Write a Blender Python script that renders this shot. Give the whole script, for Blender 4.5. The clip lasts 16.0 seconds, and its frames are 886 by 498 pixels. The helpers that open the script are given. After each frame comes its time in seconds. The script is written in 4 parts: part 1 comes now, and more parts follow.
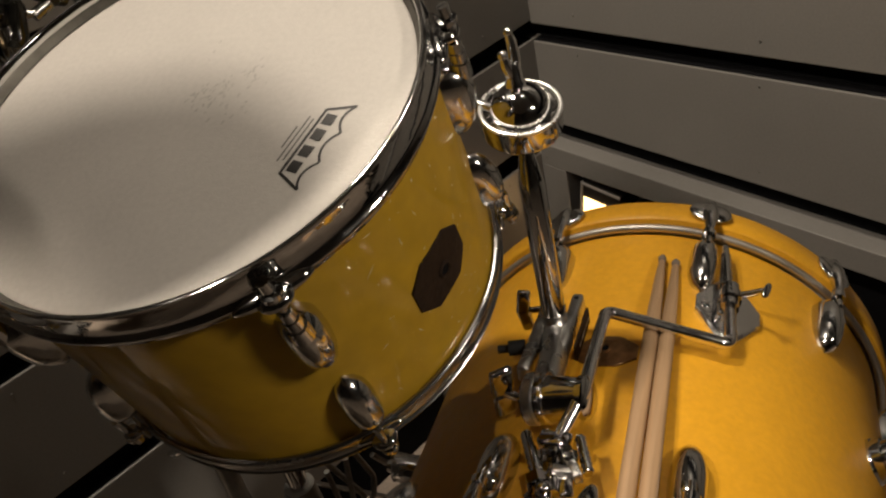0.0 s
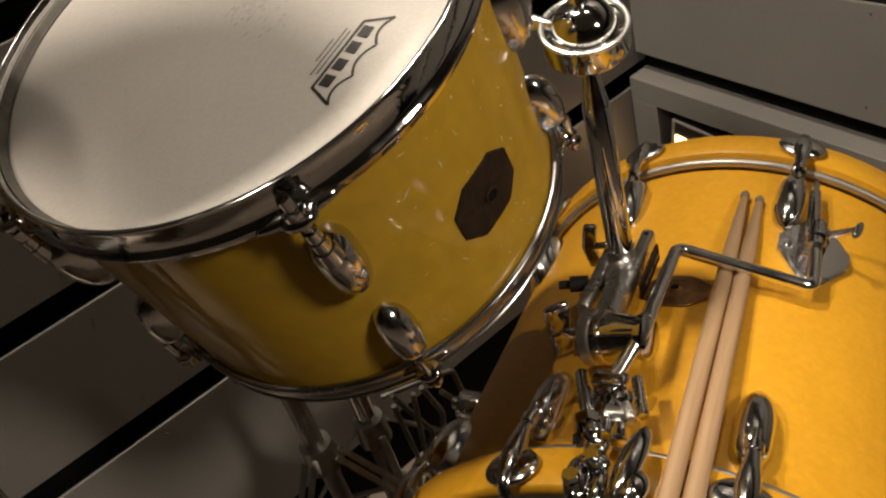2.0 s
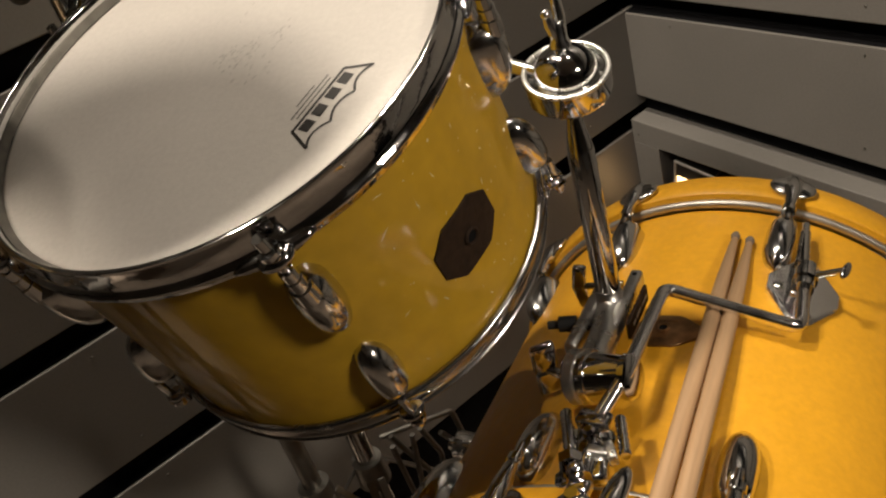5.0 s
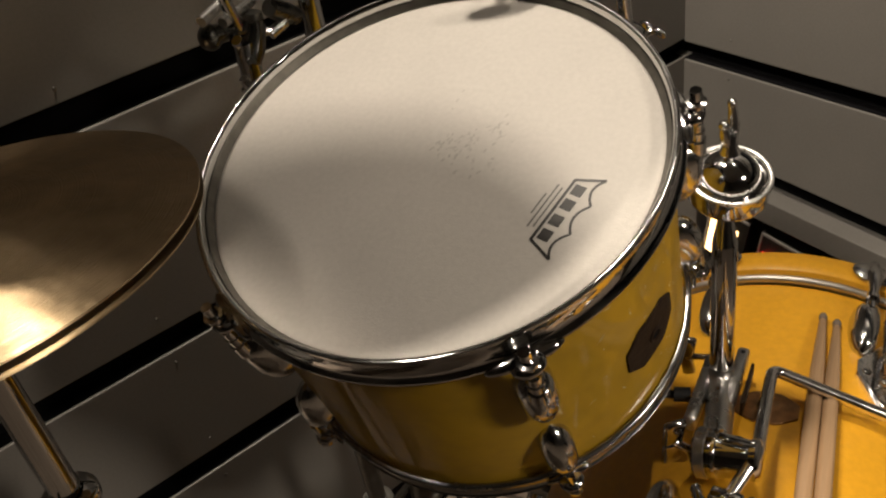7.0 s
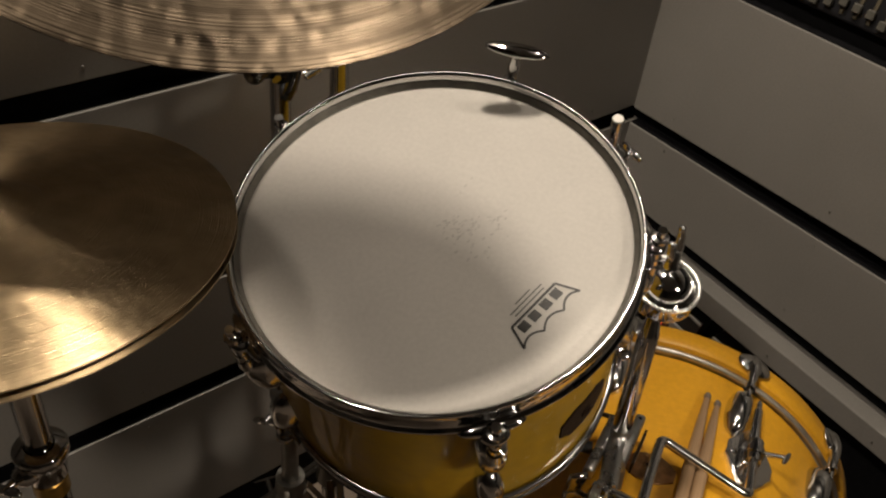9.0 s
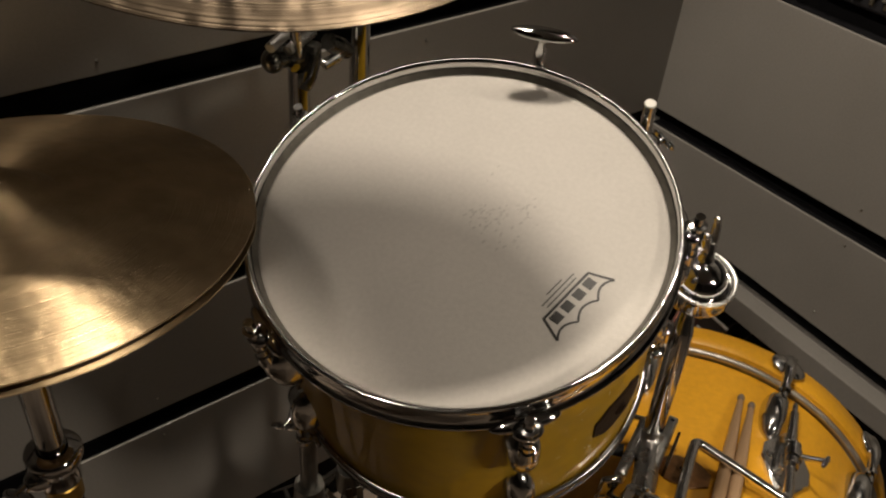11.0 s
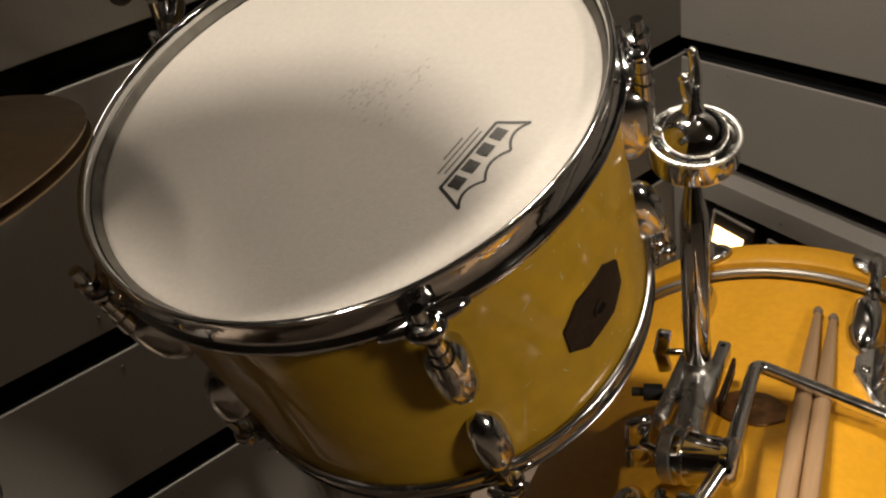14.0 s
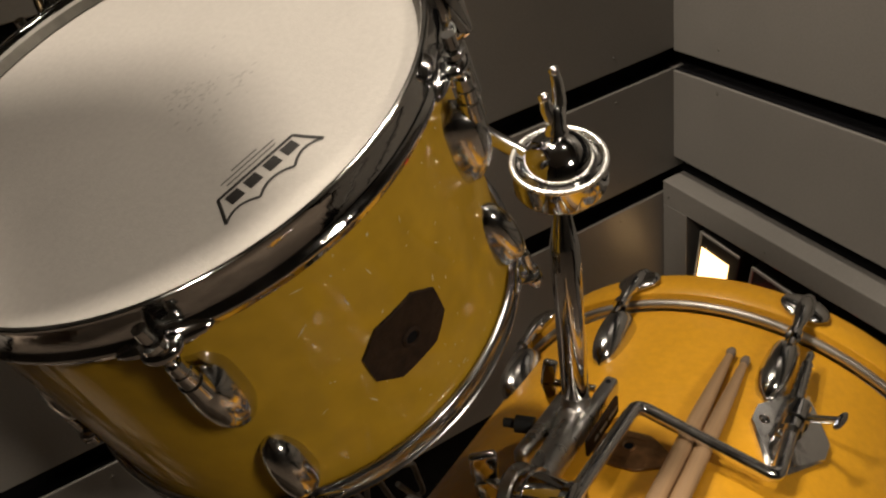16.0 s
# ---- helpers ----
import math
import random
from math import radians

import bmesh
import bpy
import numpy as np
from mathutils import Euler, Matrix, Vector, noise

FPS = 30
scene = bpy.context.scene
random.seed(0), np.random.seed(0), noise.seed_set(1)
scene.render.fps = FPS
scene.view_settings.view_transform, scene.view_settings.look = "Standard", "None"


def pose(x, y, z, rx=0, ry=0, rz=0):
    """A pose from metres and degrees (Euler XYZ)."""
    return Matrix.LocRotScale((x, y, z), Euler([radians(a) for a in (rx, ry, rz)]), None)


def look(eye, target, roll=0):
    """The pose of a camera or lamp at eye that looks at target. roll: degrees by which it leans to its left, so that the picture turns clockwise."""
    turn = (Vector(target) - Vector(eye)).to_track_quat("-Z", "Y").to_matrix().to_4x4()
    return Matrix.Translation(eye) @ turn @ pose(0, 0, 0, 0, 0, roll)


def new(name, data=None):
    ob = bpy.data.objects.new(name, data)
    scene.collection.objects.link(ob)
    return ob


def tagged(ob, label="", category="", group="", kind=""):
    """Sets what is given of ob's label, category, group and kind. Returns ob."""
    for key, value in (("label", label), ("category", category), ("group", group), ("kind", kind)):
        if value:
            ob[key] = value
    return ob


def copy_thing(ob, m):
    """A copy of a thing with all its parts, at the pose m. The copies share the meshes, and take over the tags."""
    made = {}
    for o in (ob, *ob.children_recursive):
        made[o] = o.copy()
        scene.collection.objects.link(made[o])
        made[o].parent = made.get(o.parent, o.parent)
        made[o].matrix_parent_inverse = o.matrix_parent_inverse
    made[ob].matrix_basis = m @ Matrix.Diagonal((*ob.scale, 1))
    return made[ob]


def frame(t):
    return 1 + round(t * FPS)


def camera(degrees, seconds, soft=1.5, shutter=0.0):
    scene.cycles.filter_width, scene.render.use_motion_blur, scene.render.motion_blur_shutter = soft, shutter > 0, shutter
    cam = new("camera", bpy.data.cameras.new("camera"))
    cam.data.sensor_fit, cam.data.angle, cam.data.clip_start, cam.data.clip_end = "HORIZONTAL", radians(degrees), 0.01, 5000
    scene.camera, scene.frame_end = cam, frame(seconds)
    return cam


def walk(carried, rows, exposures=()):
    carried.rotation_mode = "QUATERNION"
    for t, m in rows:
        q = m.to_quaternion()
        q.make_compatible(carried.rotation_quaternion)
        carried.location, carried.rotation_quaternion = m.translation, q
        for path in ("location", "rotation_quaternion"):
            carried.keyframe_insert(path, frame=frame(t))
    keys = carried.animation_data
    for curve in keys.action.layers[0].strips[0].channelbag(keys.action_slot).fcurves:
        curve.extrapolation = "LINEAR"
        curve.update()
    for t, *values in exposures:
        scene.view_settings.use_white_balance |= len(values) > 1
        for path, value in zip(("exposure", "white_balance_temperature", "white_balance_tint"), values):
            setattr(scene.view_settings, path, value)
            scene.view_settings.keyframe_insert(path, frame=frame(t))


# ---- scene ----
# camera and walk
cam = camera(53.44, 16.0, soft=2.2)
ROWS = [
    (0.0, -1.0058, -0.8967, 1.1180, 54.76, 11.19, -46.71),
    (0.5, -1.0017, -0.8908, 1.1083, 53.58, 11.04, -45.69),
    (1.0, -1.0108, -0.8942, 1.1174, 53.35, 9.80, -45.70),
    (1.5, -0.9867, -0.9010, 1.0946, 51.88, 11.53, -42.91),
    (2.0, -0.9738, -0.9045, 1.0837, 52.57, 14.14, -40.54),
    (2.5, -0.9772, -0.9230, 1.0895, 55.97, 15.58, -38.14),
    (3.0, -0.9636, -0.9359, 1.0849, 57.26, 16.13, -36.48),
    (3.5, -0.9649, -0.9487, 1.0934, 57.78, 14.33, -37.43),
    (3.7, -0.9574, -0.9448, 1.0833, 57.89, 13.93, -36.73),
    (5.8, -0.9736, -0.9104, 1.0829, 54.27, 15.47, -41.49),
    (6.0, -0.9830, -0.9027, 1.0945, 54.63, 15.46, -41.65),
    (6.5, -1.0216, -0.8598, 1.1477, 54.18, 13.31, -41.32),
    (7.0, -1.0657, -0.8243, 1.2033, 53.37, 8.13, -39.51),
    (7.5, -1.1015, -0.8282, 1.2535, 50.83, 3.14, -37.49),
    (8.0, -1.1213, -0.8154, 1.2916, 49.00, -1.71, -35.81),
    (8.5, -1.1350, -0.8113, 1.3136, 48.70, -3.59, -36.89),
    (9.0, -1.1448, -0.8051, 1.3340, 50.63, -5.38, -38.15),
    (9.2, -1.1487, -0.7999, 1.3368, 51.17, -6.34, -38.54),
    (11.3, -1.1414, -0.7896, 1.2791, 51.59, -3.74, -37.39),
    (11.5, -1.1321, -0.7854, 1.2505, 51.56, -2.78, -37.50),
    (12.0, -1.1142, -0.7983, 1.2055, 51.87, 1.16, -35.43),
    (12.5, -1.0913, -0.8333, 1.1811, 52.88, 4.38, -35.69),
    (13.0, -1.0673, -0.8620, 1.1520, 54.48, 6.90, -35.78),
    (13.5, -1.0389, -0.8544, 1.1279, 55.29, 8.49, -36.71),
    (14.0, -1.0006, -0.8345, 1.1130, 56.07, 9.32, -37.98),
    (14.5, -0.9689, -0.8399, 1.1064, 57.16, 9.68, -37.68),
    (15.0, -0.9223, -0.8741, 1.1064, 57.20, 9.66, -34.77),
    (15.5, -0.8845, -0.8671, 1.0825, 56.18, 9.63, -32.63),
    (16.0, -0.8672, -0.8919, 1.0885, 56.66, 8.26, -32.02),
]
walk(cam, [(t, pose(x, y, z, rx, ry, rz)) for t, x, y, z, rx, ry, rz in ROWS], exposures=[(0.0, 0.0), (1.2, -0.03), (2.0, 0.36), (3.5, 0.38), (6.5, 0.22), (7.5, 0.05), (8.5, -0.12), (9.2, -0.16), (11.5, -0.09), (12.5, 0.17), (13.5, 0.26), (14.5, 0.14), (15.0, 0.04), (16.0, 0.04)])

# ---- light ----
world = bpy.data.worlds.new("shop_world")
scene.world = world
world.use_nodes = True
world.node_tree.nodes["Background"].inputs[0].default_value = (1.0, 0.88, 0.74, 1)
world.node_tree.nodes["Background"].inputs[1].default_value = 0.15


def lamp(name, place, aim, watts, radius, kelvin_rgb, spot=100, blend=0.4):
    data = bpy.data.lights.new(name, "SPOT")
    data.energy, data.shadow_soft_size, data.color = watts, radius, kelvin_rgb
    data.spot_size, data.spot_blend = radians(spot), blend
    ob = new(name, data)
    ob.matrix_basis = look(place, aim)
    return ob


WARM = (1.0, 0.87, 0.715)
lamp("ceiling_spot", (-0.60, -0.10, 2.30), (-0.75, -0.45, 0.8), 72, 0.08, WARM, 104, 0.6)
# unseen narrow spot, added to make the hot spot on the hi-hat
lamp("hat_highlight_spot", (-0.65, -1.33, 2.5), (-1.09, -0.44, 0.92), 560, 0.05, WARM, 12.0, 1.0)
lamp("ceiling_spot_left", (-1.60, -0.36, 2.5), (-0.44, -0.56, 0.76), 88, 0.05, WARM, 40, 0.5)
lamp("ceiling_spot_side", (-0.15, -0.56, 2.5), (-0.76, -0.44, 0.85), 26, 0.022, WARM, 30, 1.0)
lamp("ceiling_spot_front", (-0.38, -2.35, 2.1), (-0.72, -0.50, 0.68), 88, 0.16, WARM, 23, 0.9)


# ---- materials ----
def mat(name, color, rough=0.5, metal=0.0, spread=0.0, scale=40.0, bump=0.0, bump_scale=200.0, coat=0.0, rough_spread=0.0, stain=0.0, stain_scale=6.0, stretch=(1, 1, 1), spec=0.5):
    m = bpy.data.materials.new(name)
    m.use_nodes = True
    nt = m.node_tree
    b = nt.nodes["Principled BSDF"]
    b.inputs["Metallic"].default_value = metal
    b.inputs["Roughness"].default_value = rough
    b.inputs["Coat Weight"].default_value = coat
    b.inputs["Coat Roughness"].default_value = 0.05
    b.inputs["Specular IOR Level"].default_value = spec
    tc = nt.nodes.new("ShaderNodeTexCoord")
    mp = nt.nodes.new("ShaderNodeMapping")
    mp.inputs["Scale"].default_value = stretch
    nt.links.new(tc.outputs["Object"], mp.inputs["Vector"])

    def tex(s, detail=4.0):
        n = nt.nodes.new("ShaderNodeTexNoise")
        n.inputs["Scale"].default_value = s
        n.inputs["Detail"].default_value = detail
        nt.links.new(mp.outputs[0], n.inputs["Vector"])
        return n

    def ramp(src, lo, hi):
        r = nt.nodes.new("ShaderNodeMapRange")
        r.inputs["From Min"].default_value, r.inputs["From Max"].default_value = 0.3, 0.7
        r.inputs["To Min"].default_value, r.inputs["To Max"].default_value = lo, hi
        nt.links.new(src.outputs["Fac"], r.inputs["Value"])
        return r

    base = nt.nodes.new("ShaderNodeRGB")
    base.outputs[0].default_value = (*color, 1)
    col = base.outputs[0]
    for amount, s in ((spread, scale), (stain, stain_scale)):
        if amount:
            mx = nt.nodes.new("ShaderNodeVectorMath")
            mx.operation = "SCALE"
            nt.links.new(col, mx.inputs[0])
            nt.links.new(ramp(tex(s), 1 - amount, 1 + amount).outputs[0], mx.inputs["Scale"])
            col = mx.outputs[0]
    nt.links.new(col, b.inputs["Base Color"])
    if rough_spread:
        nt.links.new(ramp(tex(scale * 0.5), max(0.02, rough - rough_spread), rough + rough_spread).outputs[0], b.inputs["Roughness"])
    if bump:
        bp = nt.nodes.new("ShaderNodeBump")
        bp.inputs["Strength"].default_value = bump
        bp.inputs["Distance"].default_value = 0.001
        nt.links.new(tex(bump_scale).outputs["Fac"], bp.inputs["Height"])
        nt.links.new(bp.outputs[0], b.inputs["Normal"])
    return m


GREY = mat("grey_laminate", (0.212, 0.200, 0.184), 0.38, spread=0.05, scale=300, bump=0.15, bump_scale=600, stain=0.06, stain_scale=5, rough_spread=0.06)
DARK = mat("grey_shop_wall", (0.19, 0.18, 0.165), 0.7, spread=0.1, scale=5)
EDGE = mat("cut_board_edge", (0.34, 0.32, 0.29), 0.6, spread=0.1, scale=200)
BLACK = mat("black_slot", (0.006, 0.006, 0.007), 0.9, spread=0.2, scale=60, spec=0.1)
CARPET = mat("beige_carpet", (0.31, 0.25, 0.20), 0.95, spread=0.25, scale=400, bump=0.8, bump_scale=500, stain=0.15)
CHROME = mat("chrome", (0.60, 0.595, 0.585), 0.065, 1.0, rough_spread=0.035, scale=60, bump=0.10, bump_scale=55)
LUGCHROME = mat("lug_chrome", (0.62, 0.615, 0.60), 0.15, 1.0, rough_spread=0.06, scale=60, bump=0.12, bump_scale=60)
HOOPCHROME = mat("hoop_chrome", (0.60, 0.595, 0.585), 0.075, 1.0, rough_spread=0.05, scale=70, bump=0.55, bump_scale=48, spread=0.10)
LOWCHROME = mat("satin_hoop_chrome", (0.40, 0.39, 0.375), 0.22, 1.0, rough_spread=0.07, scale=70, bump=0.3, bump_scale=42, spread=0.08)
NUTCHROME = mat("worn_bright_chrome", (0.80, 0.79, 0.77), 0.16, 1.0, rough_spread=0.06, scale=120, bump=0.25, bump_scale=150)
PALECHROME = mat("highlit_worn_chrome", (0.90, 0.89, 0.86), 0.30, 1.0, rough_spread=0.08, scale=120, bump=0.2, bump_scale=180)
STEEL = mat("dull_aluminium", (0.60, 0.59, 0.57), 0.30, 1.0, spread=0.1, scale=80, rough_spread=0.08)
RINGMETAL = mat("dull_ring_metal", (0.50, 0.47, 0.43), 0.48, 1.0, spread=0.08, scale=60, rough_spread=0.06)
DULLSTRAP = mat("dull_strap_steel", (0.24, 0.23, 0.21), 0.45, 1.0, spread=0.2, scale=60, rough_spread=0.1)
TOMWRAP = mat("yellow_lacquer", (0.475, 0.286, 0.020), 0.65, spread=0.07, scale=70, stain=0.12, stain_scale=9, coat=0.45, rough_spread=0.05, spec=0.15)
BASSWRAP = mat("amber_lacquer", (0.66, 0.324, 0.016), 0.40, spread=0.06, scale=160, stain=0.07, stain_scale=8, coat=0.0, rough_spread=0.06)


def bronze(name, hammer, color, rough, streak=0.16):
    """Lathed cymbal bronze: fine rings about the object's z, streaked gloss, hammer dents."""
    m = mat(name, color, rough, 1.0, spread=0.16, scale=40, stain=0.16, stain_scale=9)
    nt = m.node_tree
    b = nt.nodes["Principled BSDF"]
    tan = nt.nodes.new("ShaderNodeTangent")
    tan.direction_type, tan.axis = "RADIAL", "Z"
    nt.links.new(tan.outputs[0], b.inputs["Tangent"])
    b.inputs["Anisotropic"].default_value, b.inputs["Anisotropic Rotation"].default_value = 0.92, 0.25
    tc = nt.nodes.new("ShaderNodeTexCoord")
    flat = nt.nodes.new("ShaderNodeVectorMath")
    flat.operation = "MULTIPLY"
    flat.inputs[1].default_value = (1, 1, 0)
    nt.links.new(tc.outputs["Object"], flat.inputs[0])
    ln = nt.nodes.new("ShaderNodeVectorMath")
    ln.operation = "LENGTH"
    nt.links.new(flat.outputs[0], ln.inputs[0])
    ring = nt.nodes.new("ShaderNodeTexNoise")
    ring.noise_dimensions = "1D"
    ring.inputs["Scale"].default_value, ring.inputs["Detail"].default_value = 800.0, 3.0
    nt.links.new(ln.outputs["Value"], ring.inputs["W"])
    dent = nt.nodes.new("ShaderNodeTexVoronoi")
    dent.feature = "SMOOTH_F1"
    dent.inputs["Scale"].default_value = 105.0
    nt.links.new(tc.outputs["Object"], dent.inputs["Vector"])
    b1, b2 = nt.nodes.new("ShaderNodeBump"), nt.nodes.new("ShaderNodeBump")
    b1.inputs["Strength"].default_value, b1.inputs["Distance"].default_value = 0.70, 0.0006
    b2.inputs["Strength"].default_value, b2.inputs["Distance"].default_value = hammer, 0.002
    nt.links.new(ring.outputs["Fac"], b1.inputs["Height"])
    nt.links.new(dent.outputs["Distance"], b2.inputs["Height"])
    nt.links.new(b2.outputs[0], b1.inputs["Normal"])
    nt.links.new(b1.outputs[0], b.inputs["Normal"])
    # worn and polished rings
    wide = nt.nodes.new("ShaderNodeTexNoise")
    wide.noise_dimensions = "1D"
    wide.inputs["Scale"].default_value, wide.inputs["Detail"].default_value = 140.0, 5.0
    nt.links.new(ln.outputs["Value"], wide.inputs["W"])
    blot = nt.nodes.new("ShaderNodeTexNoise")
    blot.inputs["Scale"].default_value, blot.inputs["Detail"].default_value = 38.0, 3.0
    nt.links.new(tc.outputs["Object"], blot.inputs["Vector"])
    both = nt.nodes.new("ShaderNodeMath")
    both.operation = "ADD"
    nt.links.new(wide.outputs["Fac"], both.inputs[0])
    nt.links.new(blot.outputs["Fac"], both.inputs[1])
    rr = nt.nodes.new("ShaderNodeMapRange")
    rr.inputs["From Min"].default_value, rr.inputs["From Max"].default_value = 0.7, 1.3
    rr.inputs["To Min"].default_value, rr.inputs["To Max"].default_value = rough - streak, rough + streak
    nt.links.new(both.outputs[0], rr.inputs["Value"])
    nt.links.new(rr.outputs[0], b.inputs["Roughness"])
    return m


BRONZE = bronze("cymbal_bronze", 0.22, (0.50, 0.375, 0.225), 0.35, 0.03)
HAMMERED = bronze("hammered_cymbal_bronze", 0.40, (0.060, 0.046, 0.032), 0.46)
BADGE = mat("dark_badge_metal", (0.024, 0.013, 0.007), 0.75, 0.0, spread=0.35, scale=150, bump=0.5, bump_scale=260, spec=0.2)
COPPER = mat("aged_copper_badge", (0.23, 0.125, 0.055), 0.42, 0.85, spread=0.3, scale=120, bump=0.5, bump_scale=250)
WOOD = mat("hickory", (0.32, 0.202, 0.108), 0.55, spread=0.20, scale=160, stretch=(1, 1, 0.05), bump=0.2, bump_scale=300, stain=0.12, stain_scale=25)
DARKMETAL = mat("dark_worn_metal", (0.13, 0.125, 0.11), 0.28, 1.0, spread=0.25, scale=60, rough_spread=0.1)
TIPWOOD = mat("grey_worn_tip", (0.16, 0.12, 0.09), 0.6, spread=0.2, scale=300)
RUBBER = mat("black_rubber", (0.012, 0.012, 0.012), 0.6, spread=0.2)
INK = mat("black_ink", (0.02, 0.018, 0.016), 0.5)


# ---- building helpers ----
def rot_to(n, twist_hint=(0, 0, 1)):
    """A turn whose z lies along n and whose x is level."""
    z = Vector(n).normalized()
    x = Vector(twist_hint).cross(z)
    if x.length < 1e-6:
        x = Vector((1, 0, 0))
    x.normalize()
    y = z.cross(x)
    return Matrix((x, y, z)).transposed().to_4x4()


def link(name, bm, material, parent=None, label="", smooth=True, m=None):
    me = bpy.data.meshes.new(name)
    bmesh.ops.recalc_face_normals(bm, faces=bm.faces)
    bm.to_mesh(me)
    bm.free()
    me.materials.append(material)
    if smooth:
        for p in me.polygons:
            p.use_smooth = True
        me.set_sharp_from_angle(angle=radians(48))
    ob = new(name, me)
    ob.parent = parent
    if m is not None:
        ob.matrix_basis = m
    return tagged(ob, label)


def part(name, bm, material, parent, label="", smooth=True, m=None):
    return link(name, bm, material, parent, label, smooth, m)


def thing(name, label, category, m=None, group="", kind=""):
    ob = new(name)
    ob.empty_display_size = 0.02
    if m is not None:
        ob.matrix_basis = m
    return tagged(ob, label, category, group, kind)


def spin(profile, steps=96, closed=False, arc=360.0):
    """A body turned round z from (radius, z) pairs."""
    bm = bmesh.new()
    rings = []
    full = arc >= 360
    n = steps if full else steps + 1
    for r, z in profile:
        rings.append([bm.verts.new((r * math.cos(radians(arc) * i / steps), r * math.sin(radians(arc) * i / steps), z)) for i in range(n)])
    pairs = list(zip(rings, rings[1:])) + ([(rings[-1], rings[0])] if closed else [])
    for a, b in pairs:
        for i in range(n if full else n - 1):
            j = (i + 1) % n
            bm.faces.new((a[i], a[j], b[j], b[i]))
    bmesh.ops.remove_doubles(bm, verts=bm.verts, dist=1e-6)
    return bm


def box(x0, x1, y0, y1, z0, z1, bevel=0.0, segments=2):
    bm = bmesh.new()
    bmesh.ops.create_cube(bm, size=1)
    for v in bm.verts:
        v.co = Vector(((x0 + x1) / 2 + v.co.x * (x1 - x0), (y0 + y1) / 2 + v.co.y * (y1 - y0), (z0 + z1) / 2 + v.co.z * (z1 - z0)))
    if bevel:
        bmesh.ops.bevel(bm, geom=bm.edges[:], offset=bevel, segments=segments, affect="EDGES", profile=0.5)
    return bm


def tube(points, radius, steps=14, caps=True):
    """A round bar along points, with one radius or one a point."""
    bm = bmesh.new()
    pts = [Vector(p) for p in points]
    radii = radius if isinstance(radius, (list, tuple)) else [radius] * len(pts)
    rings, side = [], None
    for i, p in enumerate(pts):
        d = ((pts[min(i + 1, len(pts) - 1)] - p).normalized() + (p - pts[max(i - 1, 0)]).normalized()).normalized()
        if side is None:
            side = d.orthogonal().normalized()
        side = (side - d * side.dot(d)).normalized()
        other = d.cross(side)
        rings.append([bm.verts.new(p + radii[i] * (math.cos(2 * math.pi * k / steps) * side + math.sin(2 * math.pi * k / steps) * other)) for k in range(steps)])
    for a, b in zip(rings, rings[1:]):
        for k in range(steps):
            bm.faces.new((a[k], a[(k + 1) % steps], b[(k + 1) % steps], b[k]))
    if caps:
        bm.faces.new(rings[0])
        bm.faces.new(rings[-1])
    return bm


def bend(points, r=0.012, n=6):
    """Rounds the inner corners of a line of points."""
    pts = [Vector(p) for p in points]
    out = [pts[0]]
    for a, b, c in zip(pts, pts[1:], pts[2:]):
        u, w = (a - b).normalized(), (c - b).normalized()
        s, e = b + u * r, b + w * r
        for i in range(n + 1):
            t = i / n
            out.append((1 - t) ** 2 * s + 2 * t * (1 - t) * b + t * t * e)
    return out + [pts[-1]]


def ball(center, rx, ry=None, rz=None, seg=20, rings=12, m=None):
    bm = bmesh.new()
    bmesh.ops.create_uvsphere(bm, u_segments=seg, v_segments=rings, radius=1)
    for v in bm.verts:
        v.co = Vector((v.co.x * rx, v.co.y * (ry or rx), v.co.z * (rz or rx)))
        if m is not None:
            v.co = m.to_3x3() @ v.co
        v.co += Vector(center)
    return bm


def merge(*bms):
    out = bmesh.new()
    for b in bms:
        me = bpy.data.meshes.new("tmp")
        b.to_mesh(me)
        b.free()
        out.from_mesh(me)
        bpy.data.meshes.remove(me)
    return out


def moved(bm, m):
    bmesh.ops.transform(bm, matrix=m, verts=bm.verts)
    return bm


# ---- the place ----
FLOOR = 0.0
floor = tagged(link("floor", box(-3.2, 0.12, -3.2, 0.12, -0.05, FLOOR), CARPET, smooth=False), "beige carpeted shop floor", "floor", kind="structure")
ceiling = tagged(link("ceiling", box(-3.2, 0.12, -3.2, 0.12, 2.7, 2.75), mat("ceiling_paint", (0.52, 0.50, 0.465), 0.8, spread=0.05), smooth=False), "plain grey shop ceiling", "ceiling", kind="structure")
wall_left = tagged(link("wall_left", box(-3.2, 0.12, 0.022, 0.12, 0, 2.7), BLACK, smooth=False), "grey slat wall with black slots", "wall", kind="structure")
wall_right = tagged(link("wall_right", box(0.022, 0.12, -3.2, 0.022, 0, 2.7), BLACK, smooth=False), "grey slat wall with black slots and a ledge", "wall", kind="structure")
wall_back = tagged(link("wall_back", box(-3.2, 0.12, -3.3, -3.2, 0, 2.7), DARK, smooth=False), "plain grey shop wall behind", "wall", kind="structure")
wall_side = tagged(link("wall_side", box(-3.3, -3.2, -3.3, 0.12, 0, 2.7), DARK, smooth=False), "plain grey shop wall at the side", "wall", kind="structure")
SLATS_LEFT = [(0.110, 0.362), (0.395, 0.561), (0.592, 0.846), (0.879, 1.14), (1.178, 1.44), (1.478, 1.74), (1.778, 2.04), (2.078, 2.34), (2.378, 2.69)]
for z0, z1 in SLATS_LEFT:
    part("panel", box(-3.19, 0.0215, 0.0, 0.0215, z0, z1, 0.0015), GREY, wall_left, smooth=False)
    part("slot_liner", box(-3.19, 0.0, 0.0032, 0.0212, z1 + 0.0004, z1 + 0.0016), BLACK, wall_left, smooth=False)
